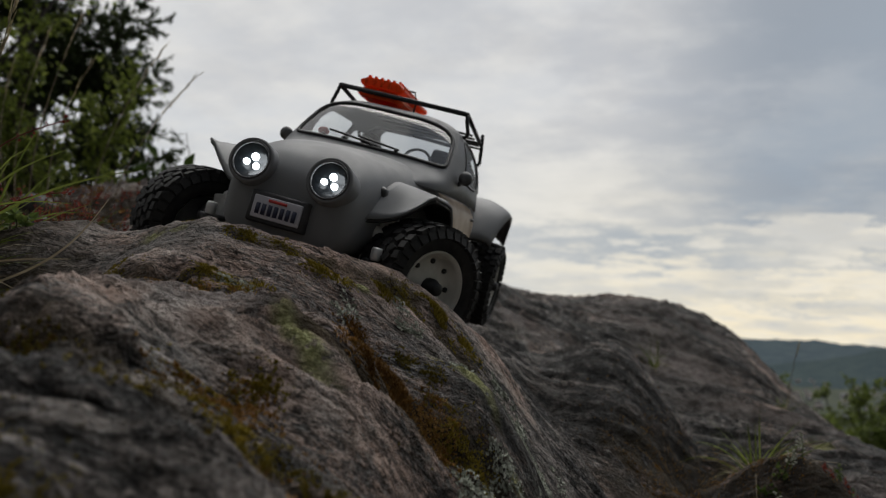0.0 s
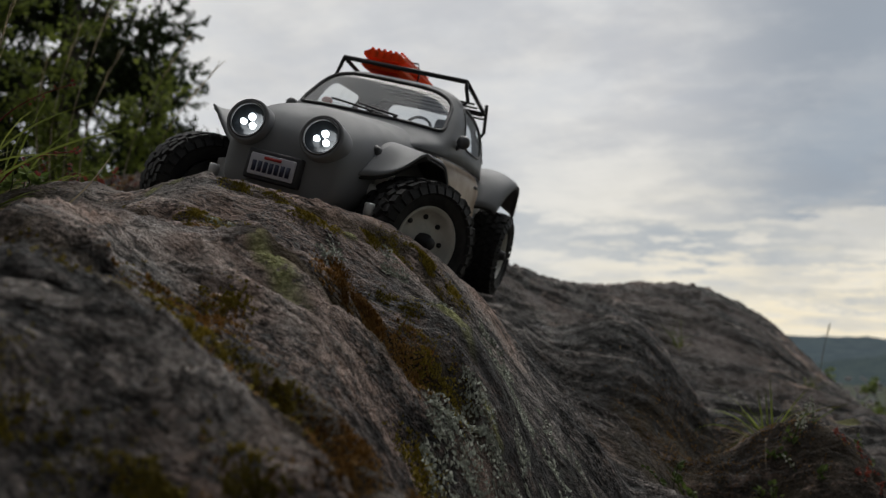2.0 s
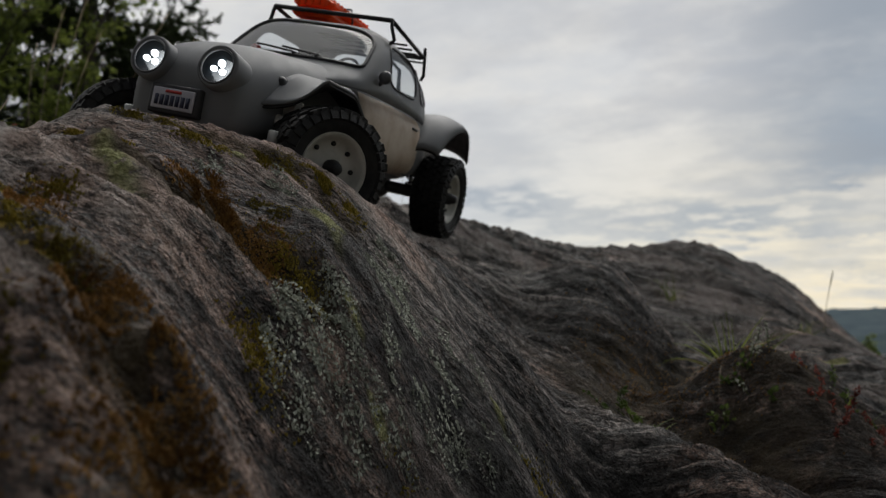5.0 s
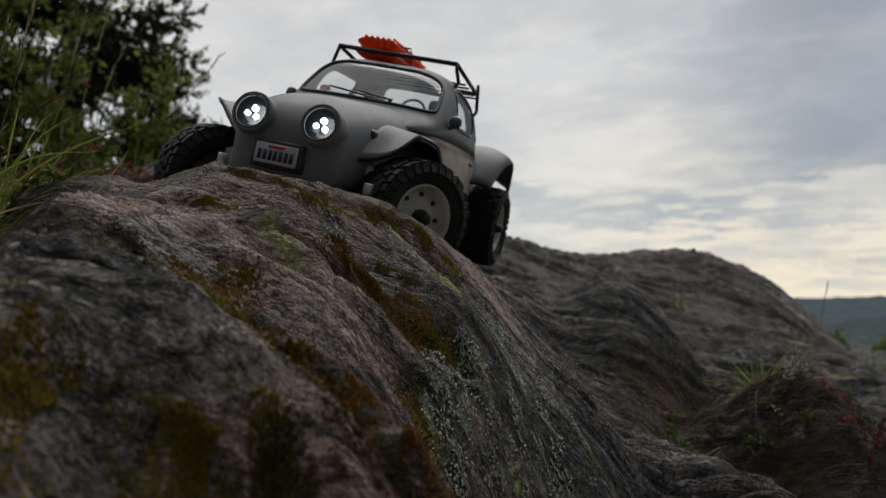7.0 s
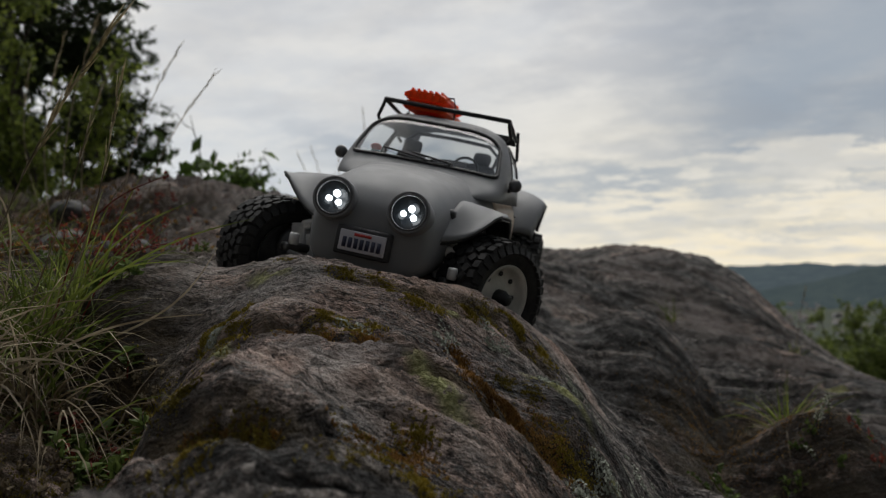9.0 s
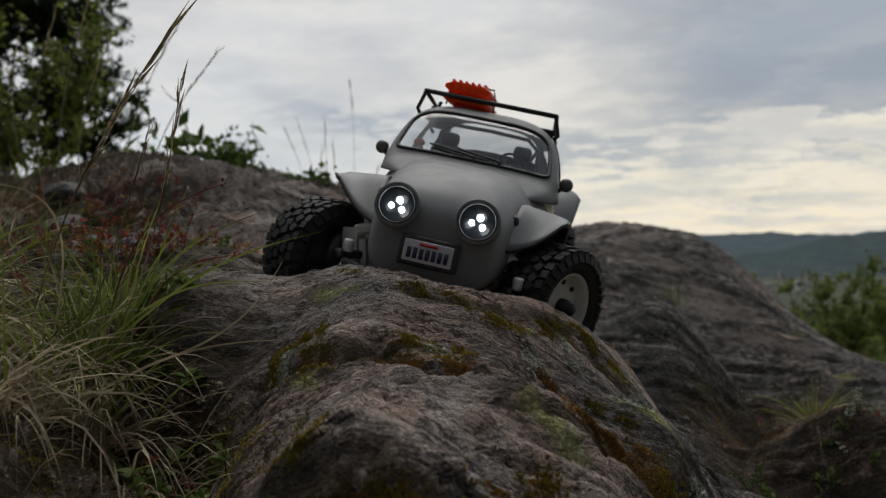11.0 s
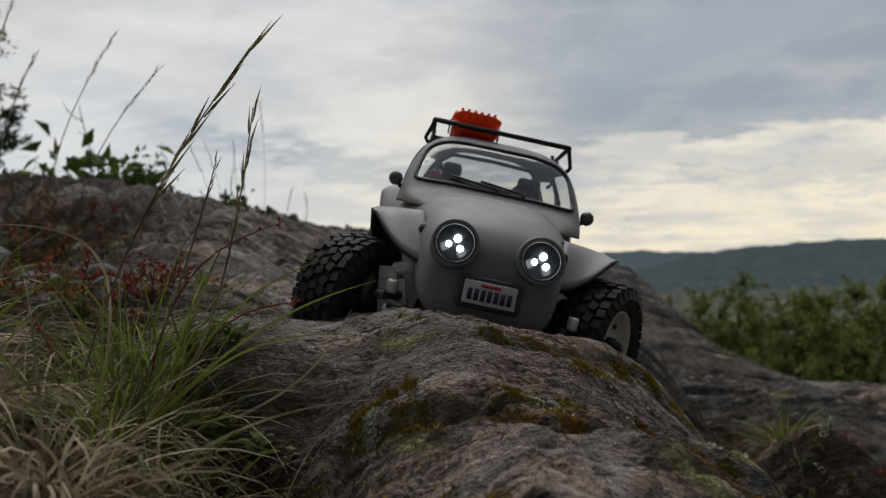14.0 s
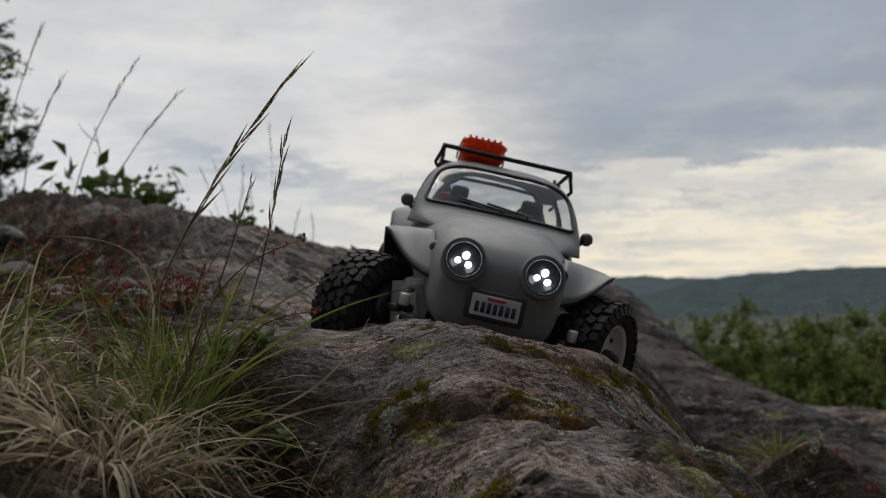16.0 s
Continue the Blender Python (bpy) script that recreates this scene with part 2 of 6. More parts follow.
    base = m.mix(wash, base, m.mix(m.noise(150, 4, 0.7, None, 0.35, 0.65), (0.007, 0.007, 0.007), (0.034, 0.031, 0.029)))
    pink = m.math("MULTIPLY", m.attr("pink"), m.noise(60, 6, 0.65, None, 0.30, 0.52))
    base = m.mix(pink, base, m.mix(m.noise(220, 4, 0.6), (0.085, 0.070, 0.064), (0.28, 0.232, 0.21)))
    # grey-white crusts
    crust = m.math("MULTIPLY", m.noise(14, 5, 0.6, None, 0.55, 0.68), m.noise(190, 5, 0.7, None, 0.55, 0.60))
    crust = m.math("MAXIMUM", crust, m.math("MULTIPLY", m.attr("crust"), m.math("MULTIPLY", m.noise(36, 4, 0.6, None, 0.47, 0.55), m.noise(190, 6, 0.72, None, 0.48, 0.52))))
    base = m.mix(m.math("MULTIPLY", crust, 0.22), base, m.mix(m.noise(300, 3), (0.16, 0.175, 0.15), (0.50, 0.51, 0.45)))
    # green-grey film
    base = m.mix(m.math("MULTIPLY", m.noise(7, 5, 0.6, None, 0.55, 0.70), 0.12), base, (0.085, 0.086, 0.058))
    # yellow map lichen
    yellow = m.math("MULTIPLY", m.attr("yellow"), m.noise(120, 6, 0.72, None, 0.38, 0.45))
    base = m.mix(yellow, base, m.mix(m.noise(350, 3, 0.6, None, 0.35, 0.65), (0.25, 0.255, 0.09), (0.50, 0.50, 0.24)))
    # soil and old moss in the seams
    soil = m.math("MULTIPLY", m.attr("soil"), m.noise(45, 5, 0.65, None, 0.30, 0.55))
    base = m.mix(soil, base, m.mix(m.noise(90, 4), (0.034, 0.025, 0.017), (0.10, 0.072, 0.036)))
    m.color(base)
    m.rough(m.ramp(m.math("ADD", m.noise(120, 4, 0.6), m.math("ADD", soil, yellow)), 0.35, 0.70, 0.52, 0.86))
    m.bump(m.noise(1.0, 5, 0.6, band), 0.9, 0.009)
    m.bump(m.noise(1.0, 5, 0.66, fine), 1.0, 0.0050)
    m.bump(m.math("SUBTRACT", 1.0, m.math("ADD", m.math("MULTIPLY", grooves[0], 0.5), m.math("ADD", grooves[2], m.math("MULTIPLY", grooves[3], 0.7)))), 0.9, 0.0030)
    m.bump(m.math("SUBTRACT", 1.0, grooves[1]), 0.7, 0.0009)
    m.bump(m.math("SUBTRACT", light, pits), 0.8, 0.0013)
    m.bump(m.noise(330, 4, 0.7), 0.9, 0.0018)
    m.bump(m.voronoi(520), 0.5, 0.0007)
    m.bump(m.math("ADD", yellow, crust), 0.7, 0.0014)
    return m.m


def leaf_material(name, dark, light, rough=0.55, see=0.35):
    """Thin leaves or blades that let some light through; the colour changes from one to the next."""
    m = Mat(name, rough, spec=0.3)
    col = m.mix(m.island(), dark, light)
    col = m.mix(m.noise(25, 3, 0.5, None, 0.35, 0.7), col, tuple(0.75 * v for v in dark))
    m.color(col)
    thin = m.n.new("ShaderNodeBsdfTranslucent")
    m.l.new(col, thin.inputs["Color"])
    mix = m.n.new("ShaderNodeMixShader")
    mix.inputs[0].default_value = see
    m.l.new(m.b.outputs[0], mix.inputs[1]), m.l.new(thin.outputs[0], mix.inputs[2])
    m.l.new(mix.outputs[0], m.n["Material Output"].inputs["Surface"])
    return m.m


def speckled(name, a, b, scale, rough, metal=0.0, bump=0.0, spec=0.5):
    m = Mat(name, rough, metal, spec=spec)
    m.color(m.mix(m.noise(scale, 6, 0.6, None, 0.3, 0.7), a, b))
    m.rough(m.ramp(m.noise(scale * 2.3, 4), 0.3, 0.7, rough - 0.08, rough + 0.08))
    if bump:
        m.bump(m.noise(scale * 4, 4, 0.6), 0.5, bump)
    return m.m


def paint_material():
    m = Mat("matte_grey_paint", 0.48, spec=0.4)
    dusty = m.noise(28, 5, 0.6, None, 0.35, 0.75)
    m.color(m.mix(m.math("MULTIPLY", dusty, 0.5), (0.186, 0.190, 0.200), (0.222, 0.222, 0.222)))
    m.rough(m.ramp(m.noise(60, 4), 0.3, 0.7, 0.50, 0.62))
    m.bump(m.noise(900, 2), 0.08, 0.0003)
    return m.m


def glass_material():
    m = Mat("clear_plastic_glass", 0.05)
    for k, v in (("Transmission Weight", 0.0),):
        m.b.inputs[k].default_value = v
    see = m.n.new("ShaderNodeBsdfTransparent")
    see.inputs["Color"].default_value = (0.86, 0.88, 0.89, 1)
    shine = m.n.new("ShaderNodeBsdfGlossy")
    shine.inputs["Roughness"].default_value = 0.06
    mix = m.n.new("ShaderNodeMixShader")
    mix.inputs[0].default_value = 0.15
    m.l.new(see.outputs[0], mix.inputs[1]), m.l.new(shine.outputs[0], mix.inputs[2])
    m.l.new(mix.outputs[0], m.n["Material Output"].inputs["Surface"])
    return m.m


def lamp_material():
    m = Mat("lit_white_led", 0.3, color=(0.9, 0.9, 0.9))
    m.b.inputs["Emission Color"].default_value = (0.90, 0.96, 1.0, 1)
    m.b.inputs["Emission Strength"].default_value = 4.5
    return m.m


ROCK = rock_material()
PAINT = paint_material()
RUBBER = speckled("black_tyre_rubber", (0.012, 0.012, 0.013), (0.035, 0.034, 0.033), 60, 0.72, 0, 0.0004, 0.35)
BLACK = speckled("black_plastic", (0.010, 0.010, 0.011), (0.022, 0.022, 0.023), 120, 0.5, 0, 0.0002)
DARK = speckled("dark_interior_plastic", (0.028, 0.028, 0.032), (0.045, 0.044, 0.048), 80, 0.6)
STEEL = speckled("cast_aluminium", (0.60, 0.60, 0.60), (0.78, 0.78, 0.77), 140, 0.38, 0.2)
GUN = speckled("dark_gunmetal", (0.10, 0.10, 0.105), (0.17, 0.17, 0.17), 90, 0.42, 0.7)
CREAM = speckled("cream_white_rim", (0.52, 0.51, 0.46), (0.68, 0.66, 0.61), 70, 0.45)
TAN = speckled("sun_bleached_tan_paint", (0.46, 0.34, 0.24), (0.60, 0.50, 0.40), 45, 0.5)
ORANGE = leaf_material("orange_plastic", (0.98, 0.15, 0.02), (1.0, 0.22, 0.05), 0.4, 0.45)
PLATE = speckled("pale_plate", (0.50, 0.49, 0.55), (0.60, 0.59, 0.64), 60, 0.4)
NAVY = speckled("navy_print", (0.020, 0.024, 0.055), (0.03, 0.034, 0.075), 80, 0.5)
REDP = speckled("red_print", (0.45, 0.03, 0.03), (0.55, 0.05, 0.04), 80, 0.5)
GLASS = glass_material()
LED = lamp_material()
LENS = speckled("smoked_lens_bowl", (0.012, 0.016, 0.020), (0.03, 0.036, 0.042), 60, 0.18)
MOSS = leaf_material("olive_moss", (0.21, 0.168, 0.026), (0.60, 0.48, 0.10), 0.8, 0.45)
RUST_MOSS = leaf_material("rust_brown_moss", (0.25, 0.135, 0.040), (0.64, 0.40, 0.14), 0.8, 0.45)
GRASS = leaf_material("green_grass", (0.070, 0.098, 0.016), (0.30, 0.35, 0.075), 0.5, 0.45)
STRAW = leaf_material("dry_straw", (0.16, 0.118, 0.068), (0.66, 0.56, 0.40), 0.6, 0.35)
SEED = leaf_material("ripe_seed_head", (0.48, 0.42, 0.26), (0.78, 0.70, 0.50), 0.6, 0.6)
SORREL = leaf_material("red_sorrel", (0.16, 0.036, 0.028), (0.36, 0.095, 0.062), 0.6, 0.35)
HERB = leaf_material("green_herb_leaf", (0.08, 0.125, 0.03), (0.20, 0.26, 0.07), 0.55, 0.35)
PETAL = leaf_material("white_petal", (0.50, 0.52, 0.42), (0.70, 0.70, 0.60), 0.6, 0.3)
NEEDLE = leaf_material("dark_juniper_needle", (0.022, 0.034, 0.012), (0.085, 0.115, 0.040), 0.6, 0.25)
BIRCH = leaf_material("yellow_green_leaf", (0.14, 0.185, 0.036), (0.33, 0.38, 0.085), 0.55, 0.5)
IVY = leaf_material("fresh_green_bramble_leaf", (0.045, 0.080, 0.016), (0.17, 0.25, 0.055), 0.45, 0.45)
SLOPE_LEAF = leaf_material("olive_green_slope_leaf", (0.10, 0.135, 0.032), (0.27, 0.32, 0.080), 0.6, 0.45)
BARK = speckled("grey_brown_bark", (0.035, 0.028, 0.022), (0.10, 0.085, 0.07), 40, 0.85, 0, 0.002)
LICHEN = leaf_material("pale_grey_lichen", (0.32, 0.34, 0.28), (0.66, 0.68, 0.58), 0.8, 0.1)
BROWN_HERB = leaf_material("dry_brown_herb", (0.12, 0.065, 0.028), (0.36, 0.22, 0.10), 0.7, 0.3)
RED_STEM = leaf_material("red_stem", (0.20, 0.035, 0.030), (0.34, 0.07, 0.05), 0.5, 0.2)
STONE = speckled("dark_grey_stone", (0.045, 0.045, 0.048), (0.12, 0.115, 0.11), 90, 0.8, 0, 0.0015)
TWIG = speckled("dark_twig", (0.022, 0.016, 0.013), (0.06, 0.045, 0.035), 60, 0.8)


# ---- small builders ----
def thing(name, label, category, at=None, group="", kind=""):
    ob = new(name)
    if at is not None:
        ob.matrix_world = at
    return tagged(ob, label, category, group, kind)


def link_bm(name, bm, material, smooth=True):
    me = bpy.data.meshes.new(name)
    bmesh.ops.recalc_face_normals(bm, faces=bm.faces[:])
    bm.to_mesh(me)
    bm.free()
    me.materials.append(material)
    if smooth:
        me.shade_smooth()
    return new(name, me)


def part(name, bm, material, parent, label="", smooth=True):
    ob = link_bm(name, bm, material, smooth)
    ob.parent = parent
    return tagged(ob, label)


def raw(name, verts, faces, material, smooth=False):
    """A mesh object straight from arrays."""
    me = bpy.data.meshes.new(name)
    verts, faces = np.asarray(verts, np.float32), np.asarray(faces, np.int32)
    me.vertices.add(len(verts))
    me.vertices.foreach_set("co", verts.ravel())
    k = faces.shape[1]
    me.loops.add(faces.size)
    me.loops.foreach_set("vertex_index", faces.ravel())
    me.polygons.add(len(faces))
    me.polygons.foreach_set("loop_start", np.arange(0, faces.size, k, dtype=np.int32))
    me.polygons.foreach_set("use_smooth", np.full(len(faces), smooth, bool))
    me.update(calc_edges=True)
    me.validate()
    me.materials.append(material)
    return new(name, me)


def box(bm, size, at=(0, 0, 0), rot=(0, 0, 0), bevel=0.0):
    got = bmesh.ops.create_cube(bm, size=1, matrix=pose(*at, *rot) @ Matrix.Diagonal((*size, 1)))
    if bevel:
        es = list({e for v in got["verts"] for e in v.link_edges})
        bmesh.ops.bevel(bm, geom=es, offset=bevel, segments=2, affect="EDGES", profile=0.5)
    return bm


def tube(bm, pts, r, n=8, taper=1.0):
    """A round tube along points, closed at its ends."""
    pts = [Vector(p) for p in pts]
    rings = []
    side = None
    for i, p in enumerate(pts):
        d = (pts[min(i + 1, len(pts) - 1)] - pts[max(i - 1, 0)]).normalized()
        if side is None:
            side = d.orthogonal().normalized()
        side = (side - d * side.dot(d)).normalized()
        up = d.cross(side)
        rr = r * (1 + (taper - 1) * i / max(1, len(pts) - 1))
        rings.append([bm.verts.new(p + (side * math.cos(2 * math.pi * k / n) + up * math.sin(2 * math.pi * k / n)) * rr) for k in range(n)])
    for a, b in zip(rings, rings[1:]):
        for k in range(n):
            bm.faces.new((a[k], a[(k + 1) % n], b[(k + 1) % n], b[k]))
    bm.faces.new(rings[0]), bm.faces.new(rings[-1])
    return bm


def lathe(bm, prof, n=40, m=None, closed=False):
    """Turns (radius, x) pairs round the x axis."""
    m = m or Matrix.Identity(4)
    rings = [[bm.verts.new(m @ Vector((x, r * math.cos(2 * math.pi * k / n), r * math.sin(2 * math.pi * k / n)))) for k in range(n)] for r, x in prof]
    pairs = list(zip(rings, rings[1:])) + ([(rings[-1], rings[0])] if closed else [])
    for a, b in pairs:
        for k in range(n):
            bm.faces.new((a[k], a[(k + 1) % n], b[(k + 1) % n], b[k]))
    return bm, rings


def grad_noise(x, y, seed=0):
    """Plane gradient noise on arrays, about -0.7 to 0.7."""
    xi, yi = np.floor(x).astype(np.int64), np.floor(y).astype(np.int64)
    fx, fy = x - xi, y - yi
    u, v = fx * fx * fx * (fx * (fx * 6 - 15) + 10), fy * fy * fy * (fy * (fy * 6 - 15) + 10)

    def corner(i, j):
        h = ((xi + i) * 374761393 + (yi + j) * 668265263 + seed * 974634531) & 0xFFFFFFFF
        h = ((h ^ (h >> 13)) * 1274126177) & 0xFFFFFFFF
        a = ((h ^ (h >> 16)) & 0xFFFF) * (2 * math.pi / 65536)
        return np.cos(a) * (fx - i) + np.sin(a) * (fy - j)

    top = corner(0, 0) * (1 - u) + corner(1, 0) * u
    bot = corner(0, 1) * (1 - u) + corner(1, 1) * u
    return top * (1 - v) + bot * v


def fbm(x, y, octaves, seed=0, gain=0.5):
    return sum(gain ** k * grad_noise(x * 2 ** k + 17 * k, y * 2 ** k - 9 * k, seed + k) for k in range(octaves))


def near_line(x, y, line):
    """Distance of arrays of points to a bent line in plan."""
    best = np.full(np.shape(x), 1e9)
    for (ax, ay), (bx, by) in zip(line, line[1:]):
        dx, dy = bx - ax, by - ay
        t = np.clip(((x - ax) * dx + (y - ay) * dy) / (dx * dx + dy * dy), 0, 1)
        best = np.minimum(best, np.hypot(x - ax - t * dx, y - ay - t * dy))
    return best


# ---- the rock ----
# Broad swells every half metre and small ones every tenth, heights in millimetres.
SWELL = ((-31, -44, -63, 90, -140, 136, 1),
         (-36, 37, 30, -171, 151, -177, 67),
         (-1, -59, -56, 330, -221, 334, 92),
         (-80, 246, -278, 395, -411, 409, -264),
         (-46, -29, 208, -173, 349, -136, 140),
         (365, -251, 212, 134, 51, -7, 293),
         (64, 15, 267, -262, 444, -32, 67),
         (149, 31, 168, 144, 74, 325, 199))
KNOBS = ((-19, 11, -41, 9, -19, -34, -10, -14),
         (19, -102, 62, -57, 2, 32, -36, 4),
         (-58, 161, -196, 155, -90, -95, 47, -29),
         (70, -156, 117, -133, 75, 46, -191, 18),
         (-37, 32, -60, 144, -86, 14, -34, -5),
         (8, -5, 1, -95, -5, 50, -143, -3))
CREST = ((-1, -2, -3, 0, -1, 3, 1), (-5, -3, -8, 5, 2, 12, 3), (-4, -1, 0, 4, 1, 9, 2), (2, -1, -6, 2, -3, 1, 1), (-4, 7, -5, 0, 0, 0, 0))
LOBE = ((0, 0, -5, 4, 6), (1, 6, 8, 12, 5), (-1, 2, -15, -4, -20))
TILTED = (0.036, -0.38, -0.031)
# Seams filled with moss and soil, in plan.
SEAM_LOW = ((-0.20, 0.245), (-0.16, 0.235), (-0.125, 0.222), (-0.093, 0.216), (-0.071, 0.211), (-0.050, 0.214), (-0.030, 0.208), (-0.013, 0.204), (0.003, 0.195), (0.017, 0.186), (0.035, 0.172))
SEAM_MID = ((-0.195, 0.378), (-0.172, 0.364), (-0.152, 0.354), (-0.130, 0.352), (-0.116, 0.344), (-0.103, 0.333), (-0.085, 0.341), (-0.070, 0.333), (-0.054, 0.310), (-0.036, 0.312), (-0.018, 0.322), (0.002, 0.329), (0.022, 0.338))
SEAM_TOP = ((-0.108, 0.404), (-0.082, 0.408), (-0.058, 0.415), (-0.040, 0.428), (-0.024, 0.438), (-0.004, 0.437), (0.014, 0.433))
SEAM_LEFT = ((-0.36, 0.50), (-0.315, 0.43), (-0.262, 0.385), (-0.222, 0.345), (-0.208, 0.28), (-0.20, 0.22))
SEAM_FAR = ((0.20, 0.76), (0.26, 0.81), (0.32, 0.86), (0.40, 0.92))


# Corrections of the broad form: beyond the hump every 0.3 m, and on the hump every 0.05 m.
RIDGE = ((0, -4, -48, -74, 11, -30, 60, -51, -37, -1, 0),
         (-1, -15, -97, 14, 81, -130, -44, 89, 37, -33, -11),
         (-4, -32, -97, 76, -72, 199, -88, -61, 36, -54, -56),
         (-18, -65, 29, 69, -201, -90, 58, 227, -270, -160, 83),
         (-50, -118, 99, -129, 79, 166, -351, 113, 30, 26, 126),
         (-67, -149, -168, 61, -49, -99, 105, 15, -108, -18, -189),
         (-54, 13, 67, 6, -89, 189, -69, -77, 128, 20, -197))
HUMP = ((-45, -39, -26, 15, 69, 19, 22, -6, -81),
         (-73, 34, -21, -8, -7, -26, 39, -7, -4),
         (-36, -42, 31, 1, -39, 16, -66, 28, -69),
         (10, 12, -5, -12, 38, -7, 54, -103, 54),
         (-68, 3, 9, 8, -22, -17, 53, -21, -32),
         (62, -24, 23, -10, 36, -35, -17, -35, 42),
         (8, -6, 5, -6, -52, 66, -30, 17, 6),
         (11, -4, 0, -15, 90, -111, 88, -76, 94),
         (13, -30, 7, 75, -133, 101, -55, 53, 1))

# and in the trough behind it every 0.06 m.
TROUGH = ((24, -50, -97, 12, 4, 0, 0),
         (1, -24, 54, 111, 10, 0, 0),
         (13, -62, 49, -46, -28, -4, 0),
         (12, -16, 52, -65, 39, 29, 13),
         (-4, -45, -12, 5, 19, 47, -11),
         (52, -22, 19, 8, -84, -1, -47),
         (10, 15, 36, 35, -17, 21, 75),
         (0, 3, 19, 66, 28, -61, -13))
# and on the front ledge.
LEDGE = ((-65, -57, 4, -18, -16, -112),
         (-43, 94, 69, -54, -33, -41),
         (-41, 16, -38, -83, -30, 30),
         (26, 8, 40, -13, 75, -76))


def bumps(x, y, table, x0, y0, dx, dy, wide):
    """Soft round bumps on a grid, heights in millimetres."""
    table = np.array(table, float) * 0.001
    ex = np.exp(-((x[..., None] - x0 - dx * np.arange(table.shape[1])) ** 2) / (2 * wide ** 2))
    ey = np.exp(-((y[..., None] - y0 - dy * np.arange(table.shape[0])) ** 2) / (2 * wide ** 2))
    return ((ey @ table) * ex).sum(-1)


def swells(x, y):
    x, y = np.asarray(x, float), np.asarray(y, float)
    z = TILTED[0] + TILTED[1] * x + TILTED[2] * y
    z = z + bumps(x, y, SWELL, -1.5, -0.75, 0.5, 0.5, 0.45) + bumps(x, y, KNOBS, -0.4, 0.1, 0.1, 0.1, 0.09)
    z = z + bumps(x, y, CREST, -0.24, 0.35, 0.06, 0.05, 0.042) + bumps(x, y, LOBE, -0.18, 0.25, 0.045, 0.04, 0.03)
    return z + np.clip((y - 0.62) / 0.2, 0, 1) * bumps(x, y, RIDGE, -1.5, 0.8, 0.3, 0.3, 0.25) + bumps(x, y, HUMP, -0.24, 0.17, 0.045, 0.05, 0.038) + bumps(x, y, TROUGH, 0.06, 0.5, 0.06, 0.07, 0.055) + bumps(x, y, LEDGE, -0.2, 0.05, 0.048, 0.05, 0.045)


def crack_lines(s, t):
    """How near a point is to one of the long cracks that follow the banding."""
    return np.abs(fbm(s * 2.2, t * 15, 3, 61))


def banded(x, y):
    """Along and across the banding: planes that strike across the view and dip steeply, so that they wrap round the swells."""
    u, v = x + 0.06, y - 0.32
    s, t = u * math.cos(STRIKE) + v * math.sin(STRIKE), -u * math.sin(STRIKE) + v * math.cos(STRIKE) + DIP * swells(x, y)
    return s, t + 0.03 * grad_noise(s * 3.0, t * 4.0, 5) + 0.006 * grad_noise(s * 11, t * 18, 6)


